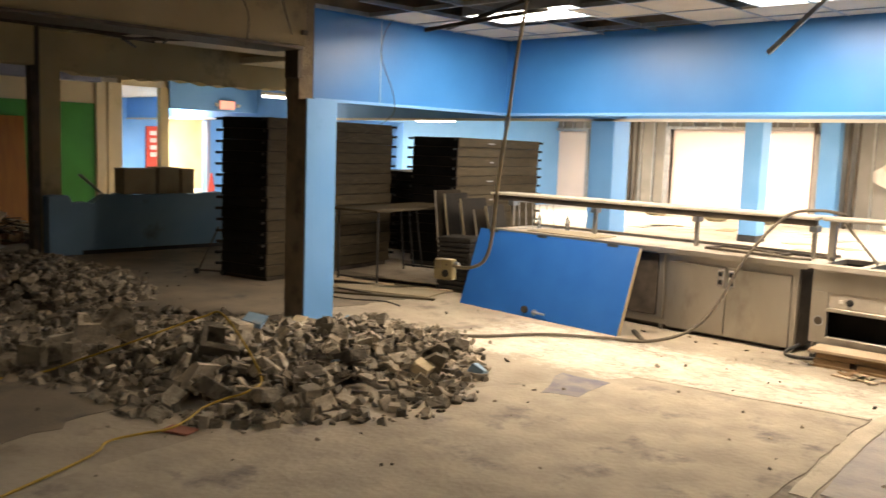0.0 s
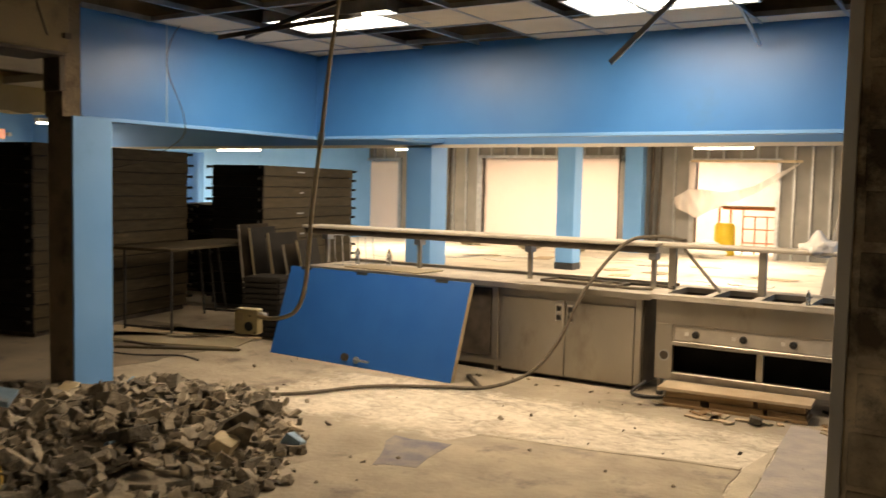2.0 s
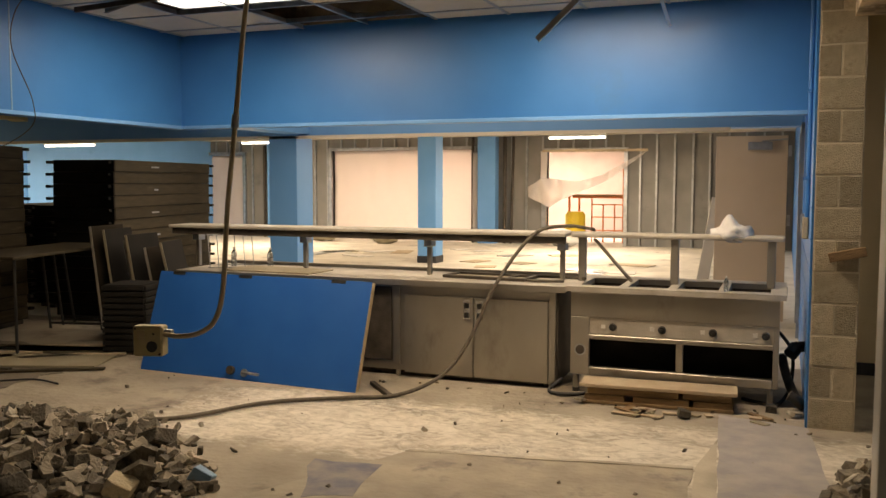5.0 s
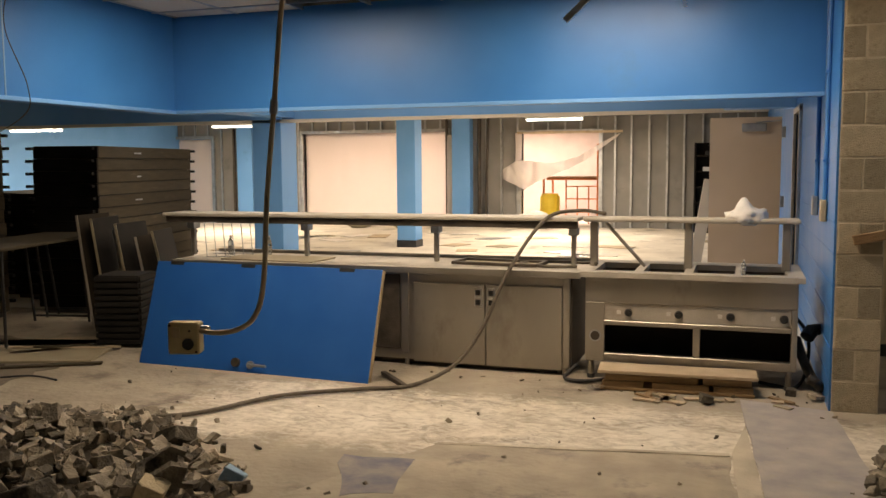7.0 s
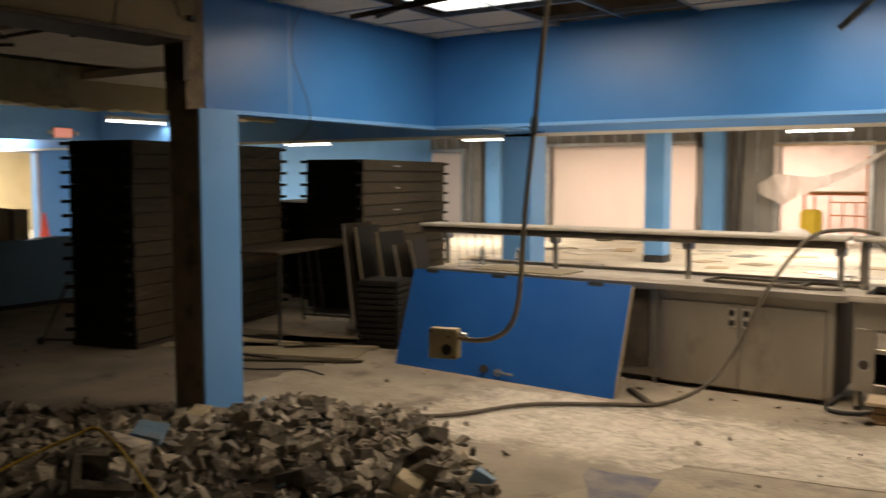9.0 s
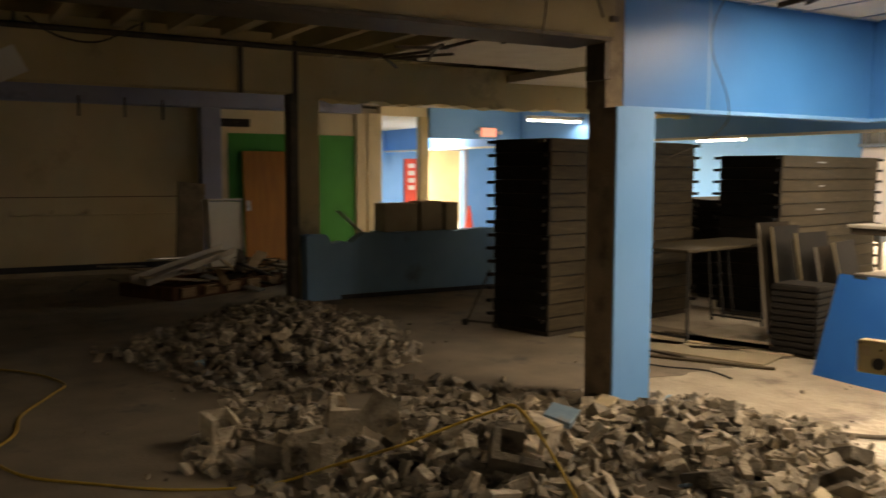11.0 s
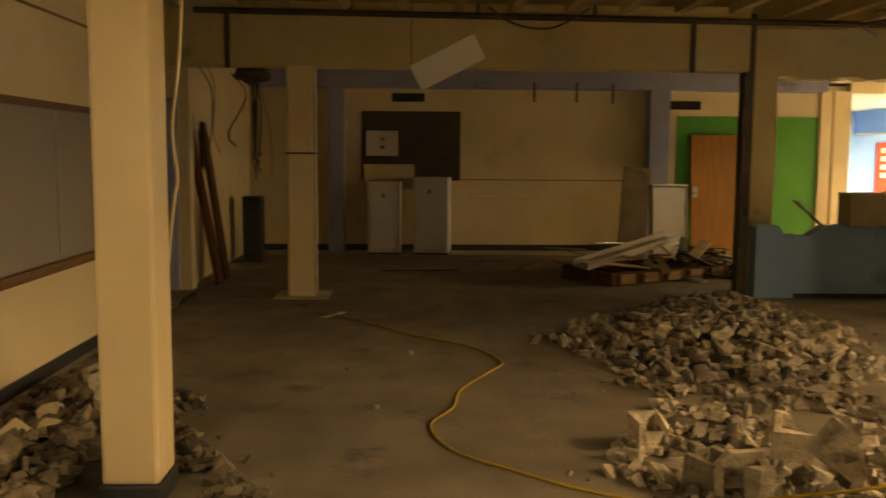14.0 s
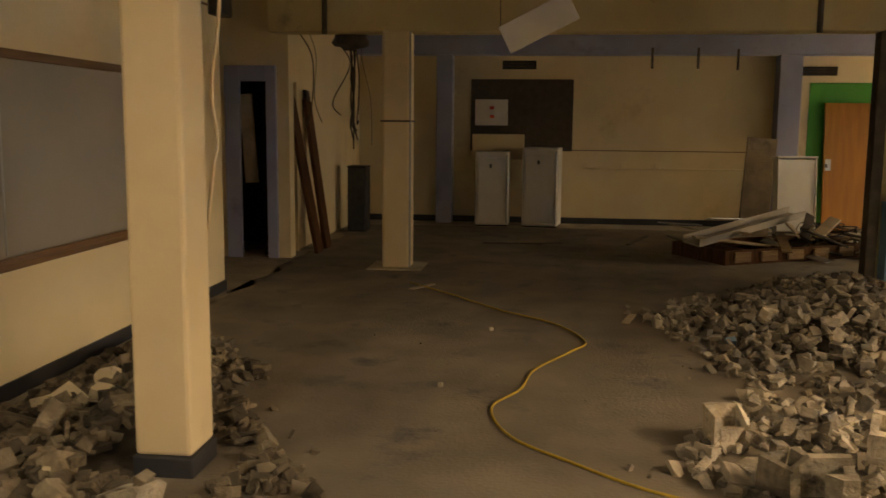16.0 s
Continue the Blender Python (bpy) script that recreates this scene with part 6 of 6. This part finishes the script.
def hollow_block(L, cut, seed):
    """A broken hollow block with its two cores."""
    rng = random.Random(seed)
    b = boxes((0, L, 0, 0.035, 0, 0.19), (0, L, 0.155, 0.19, 0, 0.19), (0, 0.035, 0.035, 0.155, 0, 0.19), (L - 0.035, L, 0.035, 0.155, 0, 0.19 - cut))
    for _ in range(2):
        n = Vector((rng.uniform(-1, 1), rng.uniform(-1, 1), rng.uniform(-0.6, 1))).normalized()
        bmesh.ops.bisect_plane(b, geom=b.verts[:] + b.edges[:] + b.faces[:], plane_co=Vector((L / 2, 0.095, 0.095)) + n * rng.uniform(0.04, 0.10), plane_no=n, clear_outer=True)
        bmesh.ops.holes_fill(b, edges=[e for e in b.edges if e.is_boundary], sides=0)
    bmesh.ops.triangulate(b, faces=[f for f in b.faces if len(f.verts) > 4])
    for v in b.verts:
        v.co += Vector((rng.uniform(-1, 1), rng.uniform(-1, 1), rng.uniform(-1, 1))) * 0.006
    return b


def bumps(*gs):
    return lambda x, y: sum(a * math.exp(-((x - cx) ** 2 + (y - cy) ** 2) / (r * r)) for cx, cy, r, a in gs)


rubble([(-1.95, 5.5), (-2.5, 6.15), (-3.2, 6.65), (-4.35, 6.5), (-4.95, 5.65), (-5.5, 5.3), (-6.1, 4.85), (-6.7, 5.6), (-8.5, 6.0), (-10.3, 5.7), (-9.6, 4.4), (-8.1, 3.1), (-5.85, 3.55), (-4.8, 2.95), (-4.15, 3.05), (-3.6, 3.25), (-2.75, 3.3), (-2.15, 3.75), (-1.9, 4.25), (-1.65, 4.65)],
       bumps((-3.2, 5.1, 0.8, 0.10), (-3.8, 4.4, 0.6, 0.15), (-2.9, 4.1, 0.5, 0.07), (-4.9, 3.4, 0.45, 0.07), (-7.6, 4.5, 0.9, 0.17), (-9.1, 5.0, 0.8, 0.17), (-3.6, 5.9, 0.5, 0.10)),
       300, 5000, 101, "wide pile of broken concrete block rubble", lambda x, y: x > -5.5, CHUNKS, RUBS)
rubble([(-5.95, 0.5), (-5.0, 0.75), (-4.3, 1.2), (-3.95, 1.4), (-3.5, 1.1), (-3.3, 0.2), (-3.6, -0.62), (-6.6, -0.62), (-6.9, -0.2)],
       bumps((-5.0, -0.1, 0.7, 0.12), (-4.1, 0.1, 0.6, 0.08), (-6.0, -0.3, 0.5, 0.1)), 150, 1500, 202, "rubble pile round the foot of the near column", lambda x, y: True, BROWNCHUNKS, RUBBROWNS)
rubble([(0.80, 6.45), (0.93, 7.0), (1.12, 7.3), (1.5, 7.2), (1.6, 6.2), (1.3, 5.75), (0.98, 5.95)],
       bumps((1.2, 6.55, 0.35, 0.16)), 40, 420, 303, "small heap of rubble in the side opening", lambda x, y: True, CHUNKS, RUBS)
rng = random.Random(61)
for k, (x, y, z, a, b, c, L) in enumerate(((-3.35, 4.05, 0.16, 35, 10, 60, 0.32), (-3.62, 4.35, 0.22, 80, 10, 20, 0.36), (-4.6, 3.75, 0.06, 20, 4, 70, 0.24), (-4.35, 3.2, 0.02, 4, 8, 35, 0.24),
                                           (-4.05, 3.3, 0.03, 12, -6, 80, 0.28), (-5.0, 3.1, 0.02, 3, 5, 10, 0.2), (-3.0, 3.75, 0.06, 20, 15, 110, 0.3), (-2.7, 4.4, 0.12, -20, 10, 150, 0.28),
                                           (-3.9, 3.9, 0.14, 30, -20, 200, 0.3), (-2.5, 5.3, 0.06, 15, 20, 40, 0.24), (-5.2, 0.1, 0.1, 20, 8, 75, 0.28), (-5.7, -0.1, 0.08, 10, -12, 120, 0.32), (-3.55, 0.75, 0.03, 14, 6, 160, 0.16))):
    thing("broken_block", hollow_block(L * 0.85, rng.uniform(0, 0.1), k), RUB, "broken hollow concrete block on the rubble", "block", pose(x, y, z, a, b, c), "broken blocks")
for k, (x, y, c) in enumerate(((0.56, 8.33, 0), (0.72, 8.24, 3), (0.02, 7.96, 2), (-0.72, 8.1, 5))):
    thing("loose_stone", chunk(c + 2), RUB, "small lump of block beside the boards", "block", pose(x, y, 0.03, 10, 6, 50 * k) @ Matrix.Scale(0.42, 4), "loose stones")
thing("red_scrap", boxes((-0.09, 0.09, -0.06, 0.06, 0, 0.012), bev=0.002), DULLRED, "dull red scrap lying at the rubble edge", "scrap", pose(-2.44, 3.40, 0.004, 0, 0, 25))
thing("painted_shard", chunk(7), RUBBLUE, "pale blue painted block shard on the rubble", "block", pose(-3.5, 4.62, 0.34, 20, 10, 30) @ Matrix.Scale(0.9, 4))
thing("painted_shard", chunk(6), RUBBLUE, "pale blue grey block shard lying off the pile", "block", pose(-2.18, 5.67, 0.04, 30, 14, 110) @ Matrix.Scale(0.8, 4))
rng = random.Random(77)
vs, fs = [], []
for k in range(150):
    x, y = (rng.uniform(-4.5, 1.2), rng.uniform(2.6, 8.2)) if k % 4 else (rng.uniform(-9.5, -4.5), rng.uniform(0.8, 6.5))
    s = 0.05 + 0.12 * rng.random() ** 2
    m = pose(x, y, 0.03 * s + 0.006, rng.uniform(-180, 180), rng.uniform(-180, 180), 0) @ Matrix.Scale(s, 4)
    o = len(vs)
    vs += [tuple(m @ v.co) for v in CHUNKS[k % 16].vertices]
    fs += [tuple(o + i for i in p.vertices) for p in CHUNKS[k % 16].polygons]
me = bpy.data.meshes.new("scattered_crumbs")
me.from_pydata(vs, [], fs)
me.materials.append(RUBS)
tagged(new("scattered_crumbs", me), "small crumbs of block scattered on the floor", "debris", kind="stuff")

# raw block courses at the end of the right hand wall
wall = bpy.data.objects["wall_right"]
full = mesh_of("block", boxes((-0.132, 0.132, -0.02, 0.02, -0.096, 0.096), bev=0.004), CMU)
half = mesh_of("block_half", boxes((-0.063, 0.063, -0.02, 0.02, -0.096, 0.096), bev=0.004), CMU)
rng = random.Random(9)
for k in range(15):
    z = 0.1016 + k * 0.2032
    for me, x in ((((full, 0.922),) if k % 2 == 0 else ((half, 0.853), (half, 0.991)))):
        ob = new("block", me)
        ob.parent = wall
        ob.matrix_basis = pose(x + rng.uniform(-0.006, 0.006), 8.0185 + rng.uniform(-0.004, 0.0), z)
